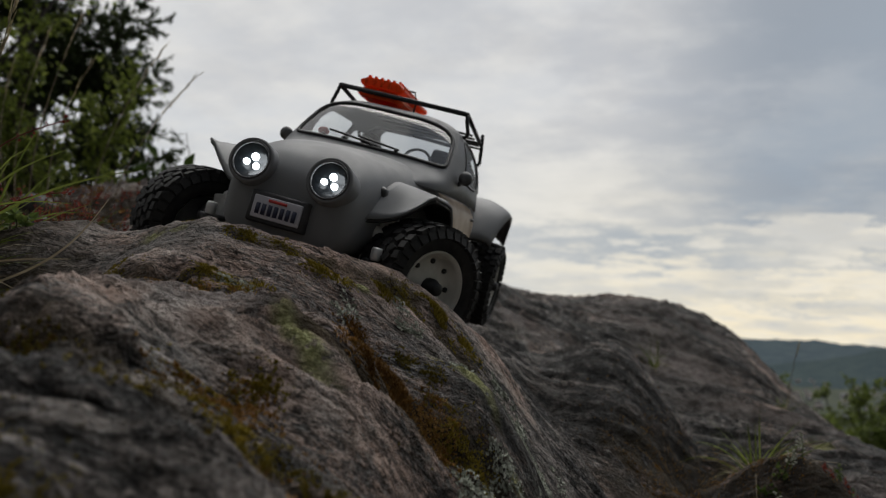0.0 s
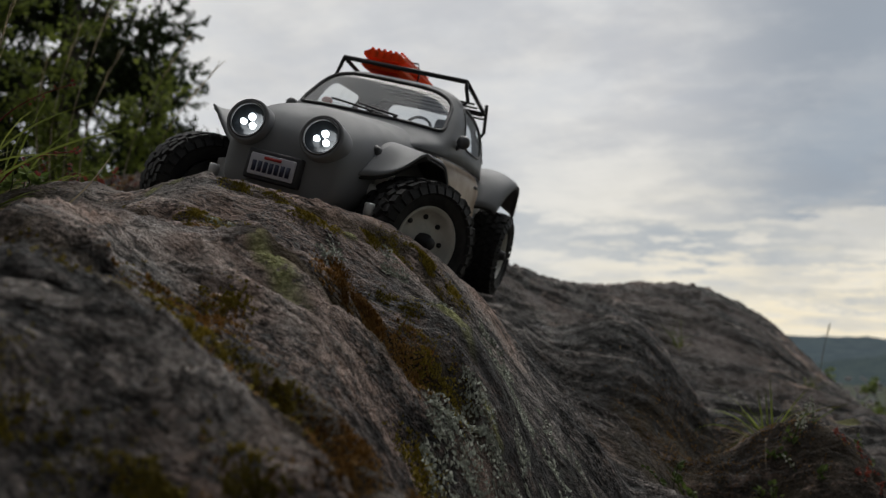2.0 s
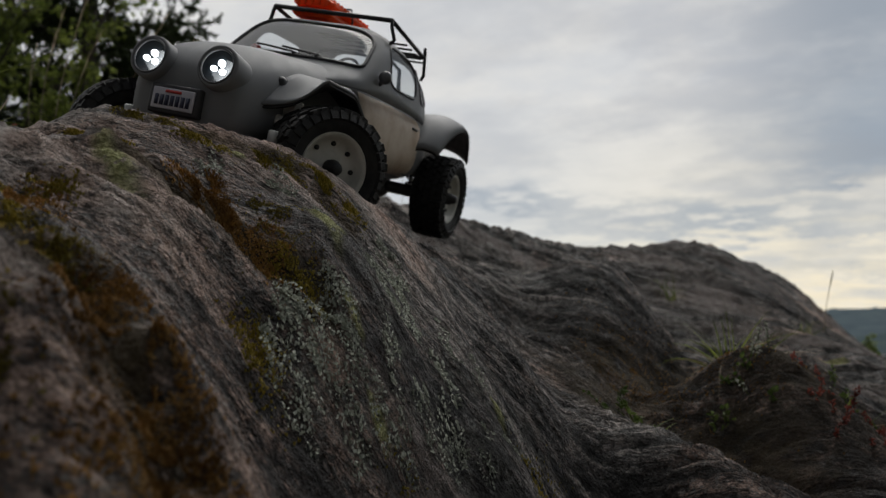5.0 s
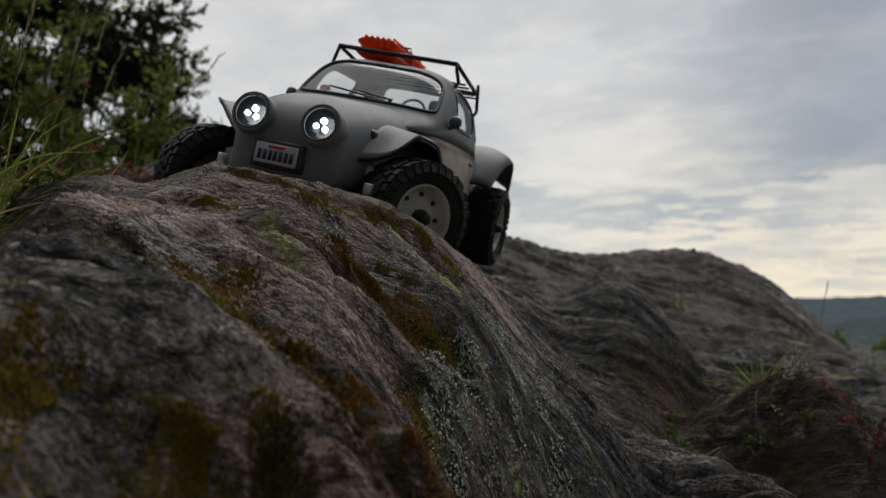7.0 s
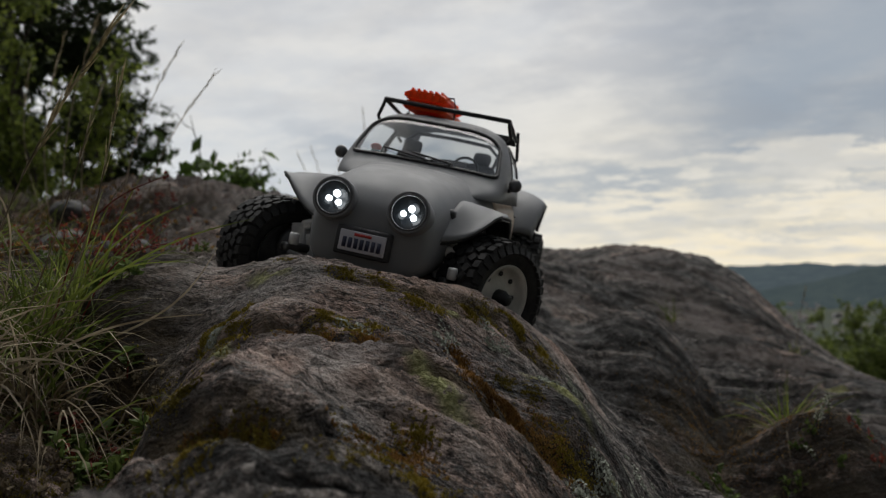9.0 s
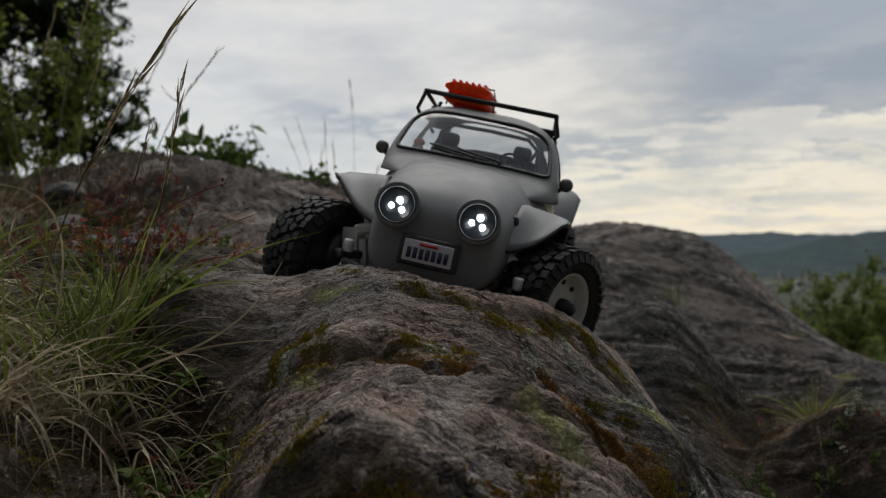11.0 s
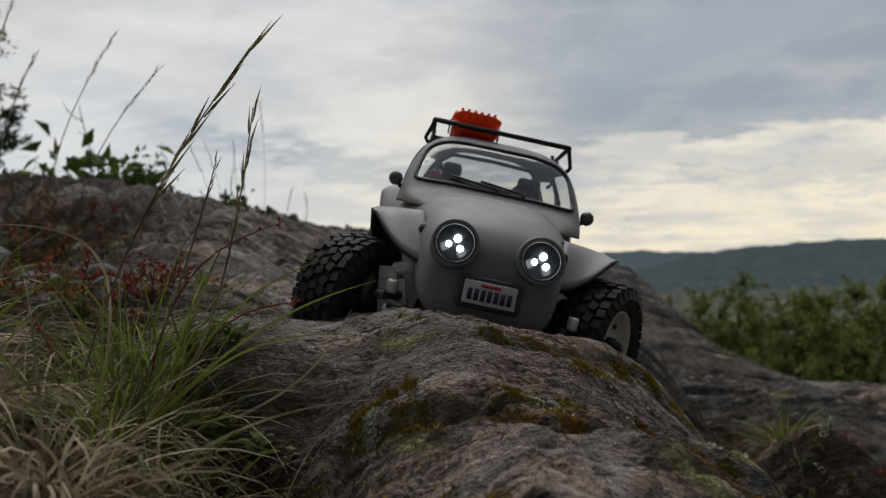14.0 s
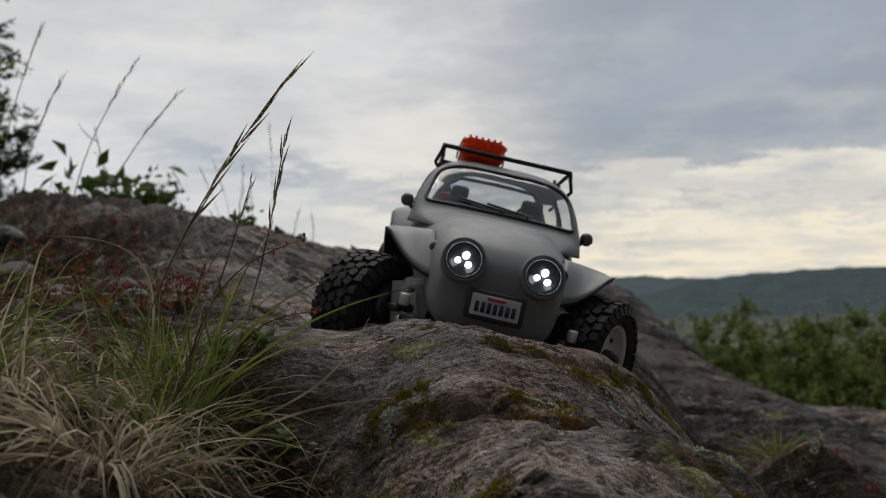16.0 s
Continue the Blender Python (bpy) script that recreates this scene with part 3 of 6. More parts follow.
def rock_height(x, y):
    x, y = np.asarray(x, float), np.asarray(y, float)
    z = swells(x, y)
    far = np.clip((np.hypot(x + 0.05, y - 0.3) - 0.25) / 0.9, 0, 1)
    s, t = banded(x, y)
    # the hump is a smooth dome, worn by the ice
    worn = 1 - 0.72 * np.exp(-(np.maximum(np.abs(x + 0.11) - 0.13, 0) / 0.05) ** 2 - (np.maximum(np.abs(y - 0.42) - 0.07, 0) / 0.04) ** 2)
    fine = np.clip(1 - 1.5 * far, 0, 1)
    ridges = 1 - 2 * np.abs(fbm(s * 3.6, t * 20, 3, 11))
    ribs = 1 - 2 * np.abs(fbm(s * 8.5, t * 55, 2, 21))
    thread = fbm(s * 34, t * 115, 2, 26)
    z = z + worn * (0.0050 - 0.002 * far) * (ridges - 0.5) + 0.016 * far * (0.5 - np.abs(fbm(s * 1.5, t * 7, 2, 12))) + (0.0006 + 0.0026 * fine) * (ribs - 0.5) + 0.0024 * fine * thread
    cracks = crack_lines(s, t)
    z = z - worn * (0.0045 + 0.010 * far) * np.exp(-(cracks / (0.035 + 0.03 * far)) ** 2)
    steps = fbm(s * 3.0, t * 5.5, 2, 31) * 6
    stair = np.floor(steps) + np.clip((steps - np.floor(steps)) * 5, 0, 1) - steps
    smooth = np.clip(0.55 - 1.4 * x, 0.3, 1)        # the flank towards the valley is smoother
    z = z + worn * (0.0038 + 0.022 * far * smooth) * stair
    steps = fbm(s * 4.0, t * 15, 2, 37) * 5
    z = z + 0.008 * far * smooth * (np.floor(steps) + np.clip((steps - np.floor(steps)) * 6, 0, 1) - steps)
    steps = fbm(s * 2.4, t * 6.0, 2, 39) * 6     # broken ledges, one behind the other, boldest on the left
    z = z + 0.036 * far * np.clip(0.35 - x, 0.15, 1) * (np.floor(steps) + np.clip((steps - np.floor(steps)) * 7, 0, 1) - steps)
    z = z + (0.0016 - 0.0004 * far) * fbm(x * 22, y * 22, 3, 41) + 0.0009 * fine * fbm(x * 120, y * 120, 2, 51)
    # upright plates with sharp broken edges
    bent = t * 40 + 2.6 * fbm(s * 6, t * 13, 3, 66)
    tall = np.clip(fbm(s * 8, t * 20, 2, 67) + 0.35, 0, 1)
    z = z + (bent - np.floor(bent) - 0.5) * (0.0010 + 0.0085 * fine * worn) * tall
    bent = t * 110 + 2.2 * fbm(s * 22, t * 40, 2, 68)
    z = z + (bent - np.floor(bent) - 0.5) * 0.0062 * fine * (0.35 + 0.65 * worn) * np.clip(fbm(s * 22, t * 40, 2, 69) + 0.4, 0, 1)
    # rounded knobs on the front ledge
    z = z + 0.0045 * fbm(x * 34, y * 34, 2, 55) * np.exp(-((x + 0.06) / 0.10) ** 2 - ((y - 0.17) / 0.05) ** 2)
    near = np.clip(1 - far * 2.5, 0, 1)
    z = z + near * (0.0011 * fbm(s * 70, t * 260, 2, 53) + 0.0009 * np.abs(fbm(x * 150, y * 150, 3, 54)))
    # seams, and the lip of the ledge in front of each
    for line, deep, wide in ((SEAM_LOW, 0.015, 0.010), (SEAM_MID, 0.011, 0.006), (SEAM_TOP, 0.003, 0.006), (SEAM_FAR, 0.018, 0.03), (SEAM_LEFT, 0.012, 0.014)):
        d = near_line(x + 0.004 * fbm(x * 50, y * 50, 2, 63), y + 0.006 * fbm(x * 40, y * 40, 2, 64), line)
        z = z - deep * np.exp(-(d / wide) ** 2) + 0.35 * deep * np.exp(-((d - 2.2 * wide) / (1.2 * wide)) ** 2)
    return z


def blob(x, y, spots):
    """A mask of soft-edged spots: x, y, half length, half width, turn in degrees."""
    m = np.zeros(np.shape(x))
    for cx, cy, a, b, deg in spots:
        c, s_ = math.cos(radians(deg)), math.sin(radians(deg))
        u, v = (c * (x - cx) + s_ * (y - cy)) / a, (-s_ * (x - cx) + c * (y - cy)) / b
        m = np.maximum(m, np.clip(1.5 - np.hypot(u, v), 0, 1))
    return m


ROCK_AT = (-0.06, 0.36)


def graded(lo, hi, step, reach_lo, reach_hi, grow_lo, grow_hi):
    """Grid lines: even between lo and hi, then ever wider out to the reaches."""
    mid = list(np.arange(lo, hi, step))
    left, right = [lo], [mid[-1]]
    d = step
    while left[-1] > reach_lo:
        d *= grow_lo
        left.append(left[-1] - d)
    d = step
    while right[-1] < reach_hi:
        d *= grow_hi
        right.append(right[-1] + d)
    return np.array(left[:0:-1] + mid + right[1:])


def build_rock():
    lx, ly = graded(-0.27, 0.16, 0.0014, -2.8, 2.7, 1.009, 1.009), graded(0.15, 0.52, 0.0014, -2.6, 3.4, 1.05, 1.006)
    gx, gy = np.meshgrid(lx, ly)
    n, k = gx.shape
    z = rock_height(gx, gy)
    rim = np.hypot((gx - ROCK_AT[0]) / 2.7, (gy - ROCK_AT[1]) / 2.97) + 0.10 * fbm(gx * 1.3, gy * 1.3, 4, 91)
    edge = np.clip((rim - 0.84) / 0.16, 0, 2.5)      # the outcrop's ragged edge sinks into the turf
    z = z - 0.35 * edge ** 1.5
    idx = np.arange(n * k).reshape(n, k)
    faces = np.stack([idx[:-1, :-1], idx[:-1, 1:], idx[1:, 1:], idx[1:, :-1]], -1).reshape(-1, 4)
    ob = raw("rock_outcrop", np.stack([gx, gy, z], -1).reshape(-1, 3), faces, ROCK, True)
    x, y = gx.ravel(), gy.ravel()
    wob = 0.012 * fbm(x * 30, y * 30, 3, 71)
    crack = np.exp(-(crack_lines(*banded(x, y)) / 0.045) ** 2)
    masks = {
        # light put into the tone: crest, lobe, left slope up; right flanks down
        "pale": np.clip(blob(x, y, ((-0.10, 0.45, 0.14, 0.06, 0), (-0.13, 0.40, 0.06, 0.03, 0), (-0.25, 0.50, 0.08, 0.06, 0), (-0.5, 1.0, 0.32, 0.40, 0), (-0.55, 1.6, 0.45, 0.35, 0), (-0.105, 0.290, 0.075, 0.028, 0))), 0, 1) - 0.45 * blob(x, y, ((0.05, 0.30, 0.05, 0.05, 0), (0.12, 0.36, 0.05, 0.12, 0), (0.42, 0.90, 0.40, 0.40, 0), (0.35, 1.40, 0.55, 0.50, 0), (0.20, 0.75, 0.25, 0.20, 0), (0.14, 0.58, 0.12, 0.10, 0), (0.03, 0.385, 0.05, 0.07, 0), (-0.02, 0.22, 0.05, 0.04, 0))),
        "crack": crack * np.clip(np.hypot(x + 0.05, y - 0.3) * 2.2, 0.35, 0.9),
        "pink": blob(x + 2 * wob, y + 2 * wob, ((0.44, 1.39, 0.09, 0.07, 20), (0.37, 1.72, 0.11, 0.12, 10), (0.38, 1.52, 0.09, 0.04, -20), (-0.52, 1.37, 0.10, 0.08, -40), (-0.69, 1.53, 0.12, 0.07, -35),
                                                 (-0.11, 0.312, 0.06, 0.022, 15), (-0.135, 0.345, 0.025, 0.010, -30), (-0.030, 0.199, 0.032, 0.008, -3), (0.002, 0.190, 0.012, 0.007, -40), (-0.012, 0.280, 0.011, 0.003, -30), (0.070, 0.362, 0.014, 0.004, 20), (0.112, 0.50, 0.02, 0.004, 20), (-0.45, 1.12, 0.13, 0.03, -6), (-0.30, 0.92, 0.12, 0.028, 4), (-0.12, 1.18, 0.13, 0.03, 0), (-0.36, 1.48, 0.16, 0.05, 4), (-0.62, 1.75, 0.18, 0.06, 0), (-0.80, 1.95, 0.15, 0.05, 5),
                                                 (-0.28, 0.70, 0.05, 0.02, 0), (-0.45, 0.80, 0.10, 0.03, 0), (-0.62, 1.02, 0.14, 0.04, 0), (-0.70, 1.25, 0.14, 0.04, 0), (-0.36, 1.25, 0.12, 0.03, 3), (-0.20, 1.75, 0.2, 0.05, 0), (0.10, 1.30, 0.12, 0.03, 0), (0.20, 1.05, 0.10, 0.02, 5), (0.55, 1.25, 0.14, 0.03, 0), (0.70, 1.60, 0.2, 0.05, 0), (0.62, 0.98, 0.12, 0.025, 0))),
        "yellow": blob(x + 0.6 * wob, y + 0.6 * wob, ((-0.055, 0.297, 0.014, 0.0058, -28), (0.010, 0.380, 0.018, 0.0055, -48), (0.003, 0.394, 0.009, 0.0040, -40), (-0.160, 0.416, 0.016, 0.0048, -42), (-0.152, 0.440, 0.007, 0.0024, -40), (-0.167, 0.346, 0.009, 0.0042, -45), (-0.046, 0.410, 0.007, 0.0022, 30),
                                                     (-0.079, 0.402, 0.008, 0.0020, 8), (0.098, 0.443, 0.004, 0.004, 0), (-0.043, 0.137, 0.006, 0.004, 0), (0.56, 1.11, 0.03, 0.006, -5), (0.039, 0.352, 0.004, 0.003, 0), (0.050, 0.340, 0.003, 0.003, 0), (-0.34, 0.86, 0.02, 0.008, 10))),
        "crust": blob(x + wob, y + wob, ((0.05, 0.40, 0.05, 0.05, 0), (0.022, 0.316, 0.022, 0.018, 0), (0.032, 0.340, 0.02, 0.02, 0), (0.066, 0.394, 0.02, 0.02, 0), (-0.184, 0.379, 0.010, 0.008, 0), (0.02, 0.45, 0.05, 0.02, 0), (0.10, 0.46, 0.05, 0.04, 0))),
        "soil": np.maximum.reduce([np.clip(1.5 - near_line(x + 0.5 * wob, y + 0.5 * wob, l) / w, 0, 1) for l, w in ((SEAM_LOW, 0.013), (SEAM_MID, 0.009), (SEAM_TOP, 0.006), (SEAM_FAR, 0.05), (SEAM_LEFT, 0.022))]
                                  + [blob(x + wob, y + wob, ((-0.33, 0.36, 0.10, 0.14, 0), (-0.25, 0.37, 0.05, 0.07, 20), (-0.25, 0.29, 0.05, 0.06, 0), (-0.42, 0.62, 0.16, 0.10, 0), (-0.55, 1.05, 0.18, 0.12, -30), (0.40, 0.80, 0.12, 0.10, 0), (0.25, 0.66, 0.10, 0.05, 0),
                                                             (-0.85, 1.6, 0.30, 0.25, 0), (-0.6, 2.0, 0.4, 0.12, -20), (-1.6, 1.6, 0.7, 1.4, 0)))]),
    }
    s, t = banded(x, y)
    a = ob.data.attributes.new("strata", "FLOAT_VECTOR", "POINT")
    a.data.foreach_set("vector", np.stack([s, t, z.ravel()], 1).astype(np.float32).ravel())
    for key, val in masks.items():
        a = ob.data.attributes.new(key, "FLOAT", "POINT")
        a.data.foreach_set("value", val.astype(np.float32))
    return tagged(ob, "dark grey banded gneiss outcrop with lichen, moss and pinkish patches", "rock", kind="structure")


rock = build_rock()


def on_rock(x, y, sink=0.0):
    return Vector((x, y, float(rock_height(x, y)) - sink))


# ---- ground, valley and hills ----
def ground_height(x, y):
    r = np.hypot(x, y)
    near = swells(np.clip(x, -2.4, 2.4), np.clip(y, -2.2, 3.0)) - 0.10 - 0.10 * np.clip(r - 2.4, 0, 6)
    near = near + np.where(x < -1.2, 0.20 * np.clip(-x - 1.2, 0, 6), 0)
    fall = np.clip((r - 7) / 420, 0, 1)
    z = near - 118 * fall * fall * (3 - 2 * fall) - 0.22 * np.clip(r - 7, 0, 120)
    z = z + np.clip(r / 40, 0.02, 1) * 0.8 * fbm(x / 18, y / 18, 3, 81)
    return np.maximum(z, -128 + 4 * fbm(x / 300, y / 300, 3, 85))


def ground_material():
    m = Mat("grassy_slope_and_wooded_valley", 0.9, spec=0.2)
    a = m.mix(m.noise(0.9, 6, 0.6, None, 0.35, 0.65), (0.035, 0.045, 0.016), (0.085, 0.095, 0.035))
    # valley tone turned dark blue-grey, standing in for the haze over it
    b = m.mix(m.noise(0.02, 8, 0.65, None, 0.38, 0.62), (0.024, 0.034, 0.030), (0.055, 0.066, 0.056))
    m.color(m.mix(m.noise(0.05, 4, 0.5, None, 0.35, 0.6), a, b))
    m.bump(m.noise(9, 5, 0.6), 0.6, 0.05)
    return m.m


def build_ground():
    n = 240
    g = np.linspace(-1, 1, n)
    k = math.asinh(4600 / 2.0)
    gx, gy = np.meshgrid(2.0 * np.sinh(k * g), 2.0 * np.sinh(k * g))
    z = ground_height(gx, gy)
    idx = np.arange(n * n).reshape(n, n)
    faces = np.stack([idx[:-1, :-1], idx[:-1, 1:], idx[1:, 1:], idx[1:, :-1]], -1).reshape(-1, 4)
    ob = raw("ground", np.stack([gx, gy, z], -1).reshape(-1, 3), faces, ground_material(), True)
    return tagged(ob, "wooded hillside falling to a wide valley floor", "ground", kind="structure")


build_ground()


def hazed_hill_material(name, near_c, far_c):
    """Woods seen through kilometres of air: its haze is painted in as a weak bluish glow."""
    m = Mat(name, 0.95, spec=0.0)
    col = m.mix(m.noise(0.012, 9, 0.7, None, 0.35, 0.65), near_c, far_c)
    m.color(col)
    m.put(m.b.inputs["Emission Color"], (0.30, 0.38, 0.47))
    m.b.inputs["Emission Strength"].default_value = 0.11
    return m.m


def build_hills(name, dist, span, top, rough, seed, material, label):
    """A wooded ridge across the valley, bent round the viewer, with a slope of its own."""
    a0, a1 = span
    na, nr = 420, 14
    a = np.radians(np.linspace(a0, a1, na))[None, :]
    f = np.linspace(0, 1, nr)[:, None]
    deg = np.degrees(a)
    crest = top(deg) * dist * math.pi / 180 + rough * fbm(deg * 0.55, deg * 0 + seed, 6, seed, 0.55)
    r = dist - 900 * (1 - f) + 60 * fbm(deg * 0.4 + 5, f * 3 + seed, 3, seed + 3)
    z = -132 + (crest + 132) * (f ** 0.8) + 9 * fbm(deg * 1.6, f * 6 + seed, 4, seed + 7) * (f < 1)
    x, y = r * np.sin(a), r * np.cos(a)
    idx = np.arange(na * nr).reshape(nr, na)
    faces = np.stack([idx[:-1, :-1], idx[:-1, 1:], idx[1:, 1:], idx[1:, :-1]], -1).reshape(-1, 4)
    ob = raw(name, np.stack([x, y, z + 0 * x], -1).reshape(-1, 3), faces, material, True)
    return tagged(ob, label, "hills", kind="structure")


# the far ridge's base colours are blued for the haze as well
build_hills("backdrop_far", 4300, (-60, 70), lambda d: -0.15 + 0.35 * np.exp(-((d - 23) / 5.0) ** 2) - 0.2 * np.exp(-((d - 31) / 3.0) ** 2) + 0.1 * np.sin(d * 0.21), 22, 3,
            hazed_hill_material("far_wooded_hills", (0.034, 0.046, 0.050), (0.055, 0.072, 0.070)), "hazy blue-green wooded hills beyond the valley")
def near_top(d):
    return -1.9 + 1.75 / (1 + np.exp(-(d - 27.5) / 2.2))


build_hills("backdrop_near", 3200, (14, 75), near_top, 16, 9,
            hazed_hill_material("near_wooded_hills", (0.016, 0.026, 0.022), (0.036, 0.048, 0.036)), "dark wooded hillside above the town")


def build_houses():
    """The town on the valley floor: small pale houses with dark roofs."""
    walls = [speckled("pale_house_wall", c, tuple(0.85 * v for v in c), 0.6, 0.8) for c in ((0.62, 0.62, 0.62), (0.50, 0.51, 0.53), (0.55, 0.53, 0.50), (0.38, 0.37, 0.38))]
    roofs = [speckled("house_roof", c, tuple(0.7 * v for v in c), 0.8, 0.7) for c in ((0.16, 0.16, 0.17), (0.20, 0.17, 0.16), (0.28, 0.28, 0.29))]
    rng = random.Random(7)
    kinds = []
    for wm in walls:
        for rm in roofs[:2]:
            house = thing("house", "small pale house with a gabled roof in the distant town", "house", group="houses of the town")
            bm = bmesh.new()
            box(bm, (14, 9, 6), (0, 0, 3))
            part("wall", bm, wm, house, smooth=False)
            bm = bmesh.new()
            vs = [bm.verts.new(p) for p in ((-7.6, -5.2, 5.8), (7.6, -5.2, 5.8), (7.6, 5.2, 5.8), (-7.6, 5.2, 5.8), (-7.6, 0, 9.6), (7.6, 0, 9.6))]
            for f in ((0, 1, 5, 4), (2, 3, 4, 5), (1, 2, 5), (3, 0, 4), (3, 2, 1, 0)):
                bm.faces.new([vs[i] for i in f])
            part("roof", bm, rm, house, smooth=False)
            kinds.append(house)
    for i in range(290):
        deg, d = rng.uniform(12, 47), 1350 + 1150 * rng.random()
        a = radians(deg)
        x, y = d * math.sin(a), d * math.cos(a)
        floor_z = float(ground_height(np.array(x), np.array(y)))
        slope = max(0.0, (d - 2320) / 900) ** 0.8 * (132 + near_top(deg) * 3200 * math.pi / 180)
        m = pose(x, y, max(floor_z, slope - 132) - 1.0, 0, 0, rng.uniform(0, 180)) @ Matrix.Scale(rng.uniform(0.5, 1.25), 4)
        if i < len(kinds):
            kinds[i].matrix_world = m
        else:
            src = kinds[i % len(kinds)]
            made = copy_thing(src, Matrix.Identity(4))
            made.matrix_basis = m


build_houses()


# ---- plants ----
def leaves_mesh(name, centers, dirs, length, width, material, rng, fold=0.25):
    """Small pointed leaves: four corners each, at centers, along dirs."""
    centers, dirs = np.asarray(centers), np.asarray(dirs)
    n = len(centers)
    dirs = dirs / (np.linalg.norm(dirs, axis=1, keepdims=True) + 1e-9)
    ref = rng.normal(size=(n, 3))
    side = np.cross(dirs, ref)
    side /= np.linalg.norm(side, axis=1, keepdims=True) + 1e-9
    up = np.cross(side, dirs)
    ln = length * rng.uniform(0.6, 1.25, (n, 1))
    wd = width * rng.uniform(0.7, 1.2, (n, 1))
    a = centers
    b = centers + dirs * ln * 0.45 + side * wd * 0.5 + up * wd * fold
    c = centers + dirs * ln
    d = centers + dirs * ln * 0.45 - side * wd * 0.5 + up * wd * fold
    v = np.stack([a, b, c, d], 1).reshape(-1, 3)
    i = np.arange(n)[:, None] * 4
    f = np.concatenate([i + [0, 1, 2], i + [0, 2, 3]], 1).reshape(-1, 3)
    return raw(name, v, f, material)


def limb(p, d, length, steps, rng, droop=0.0, wander=0.25):
    pts = [np.array(p, float)]
    d = np.array(d, float) / np.linalg.norm(d)
    for _ in range(steps):
        d = d + rng.normal(size=3) * wander + (0, 0, -droop)
        d /= np.linalg.norm(d)
        pts.append(pts[-1] + d * length / steps)
    return pts


def conifer(at, height, spread, seed, label, per=26, low=0.1):
    """A dark juniper-like tree: trunk, limbs, twigs, and needles in loose sprays."""
    rng = np.random.default_rng(seed)
    tree = thing("tree", label, "tree", Matrix.Translation(at))
    bm = bmesh.new()
    lean = limb((0, 0, -0.1), (0.03, 0, 1), height + 0.1, 9, rng, 0, 0.05)
    tube(bm, lean, 0.022 * height ** 0.7, 9, 0.2)
    cs, ds = [], []
    for i in range(int(38 * height)):
        f = low + (1 - low) * rng.random() ** 0.9
        k = f * (len(lean) - 1)
        base = lean[int(k)] + (lean[min(int(k) + 1, len(lean) - 1)] - lean[int(k)]) * (k - int(k))
        a = rng.uniform(0, 2 * math.pi)
        reach = spread * (0.95 - 0.35 * f) * rng.uniform(0.55, 1.1)
        main = limb(base, (math.cos(a), math.sin(a), rng.uniform(0.0, 0.5)), reach, 6, rng, 0.02, 0.14)
        tw = bmesh.new()
        tube(tw, main, 0.006 + 0.006 * reach, 4, 0.25)
        part("limb", tw, BARK, tree)
        for j in range(1, 7):
            for _ in range(int(2 + 4 * reach)):
                d = (main[j] - main[j - 1]) / np.linalg.norm(main[j] - main[j - 1]) + rng.normal(size=3) * 0.75 + (0, 0, 0.2)
                side = limb(main[j], d, rng.uniform(0.08, 0.2), 3, rng, 0.0, 0.25)
                for q0, q1 in zip(side, side[1:]):
                    m = per // 3
                    t = rng.random((m, 1))
                    cs.append(q0 + (q1 - q0) * t)
                    ds.append((q1 - q0)[None] / np.linalg.norm(q1 - q0) + rng.normal(size=(m, 3)) * 0.7)
    part("trunk", bm, BARK, tree)
    crown = leaves_mesh("crown", np.concatenate(cs), np.concatenate(ds), 0.034, 0.013, NEEDLE, rng)
    crown.parent = tree
    return tree


def leafy(at, height, spread, seed, label, material, size, count, name="bush", stems=7, low=0.25, twig=TWIG):
    """A broad-leaved shrub: bent stems, side twigs, and leaves set along them."""
    rng = np.random.default_rng(seed)
    tree = thing(name, label, name, Matrix.Translation(at))
    cs, ds = [], []
    for s in range(stems):
        bm = bmesh.new()
        a = 2 * math.pi * (s + rng.random()) / stems
        main = limb((0.03 * math.cos(a), 0.03 * math.sin(a), -0.05), (spread / height * math.cos(a) * rng.uniform(0.3, 1), spread / height * math.sin(a) * rng.uniform(0.3, 1), 1), height * rng.uniform(0.7, 1.08), 8, rng, -0.02, 0.16)
        tube(bm, main, 0.009 * height, 5, 0.25)
        for j in range(2, 9):
            for _ in range(4):
                if j / 8 < low and rng.random() < 0.7:
                    continue
                d = (main[j] - main[j - 1]) / np.linalg.norm(main[j] - main[j - 1]) * 0.6 + rng.normal(size=3) * 0.7
                side = limb(main[j], d, min(spread, 0.55) * rng.uniform(0.22, 0.5), 4, rng, 0.02, 0.3)
                tube(bm, side, 0.0028 * height, 3, 0.3)
                for q0, q1 in zip(side, side[1:]):
                    m = int(count / (stems * 26 * 4) + rng.random())
                    if not m:
                        continue
                    t = rng.random((m, 1))
                    cs.append(q0 + (q1 - q0) * t + rng.normal(size=(m, 3)) * size * 0.4)
                    ds.append((q1 - q0)[None] / np.linalg.norm(q1 - q0) * 0.5 + rng.normal(size=(m, 3)) * 0.8)
        part("stem", bm, twig, tree)
    crown = leaves_mesh("foliage", np.concatenate(cs), np.concatenate(ds), size, size * 0.62, material, rng)
    crown.parent = tree
    return tree


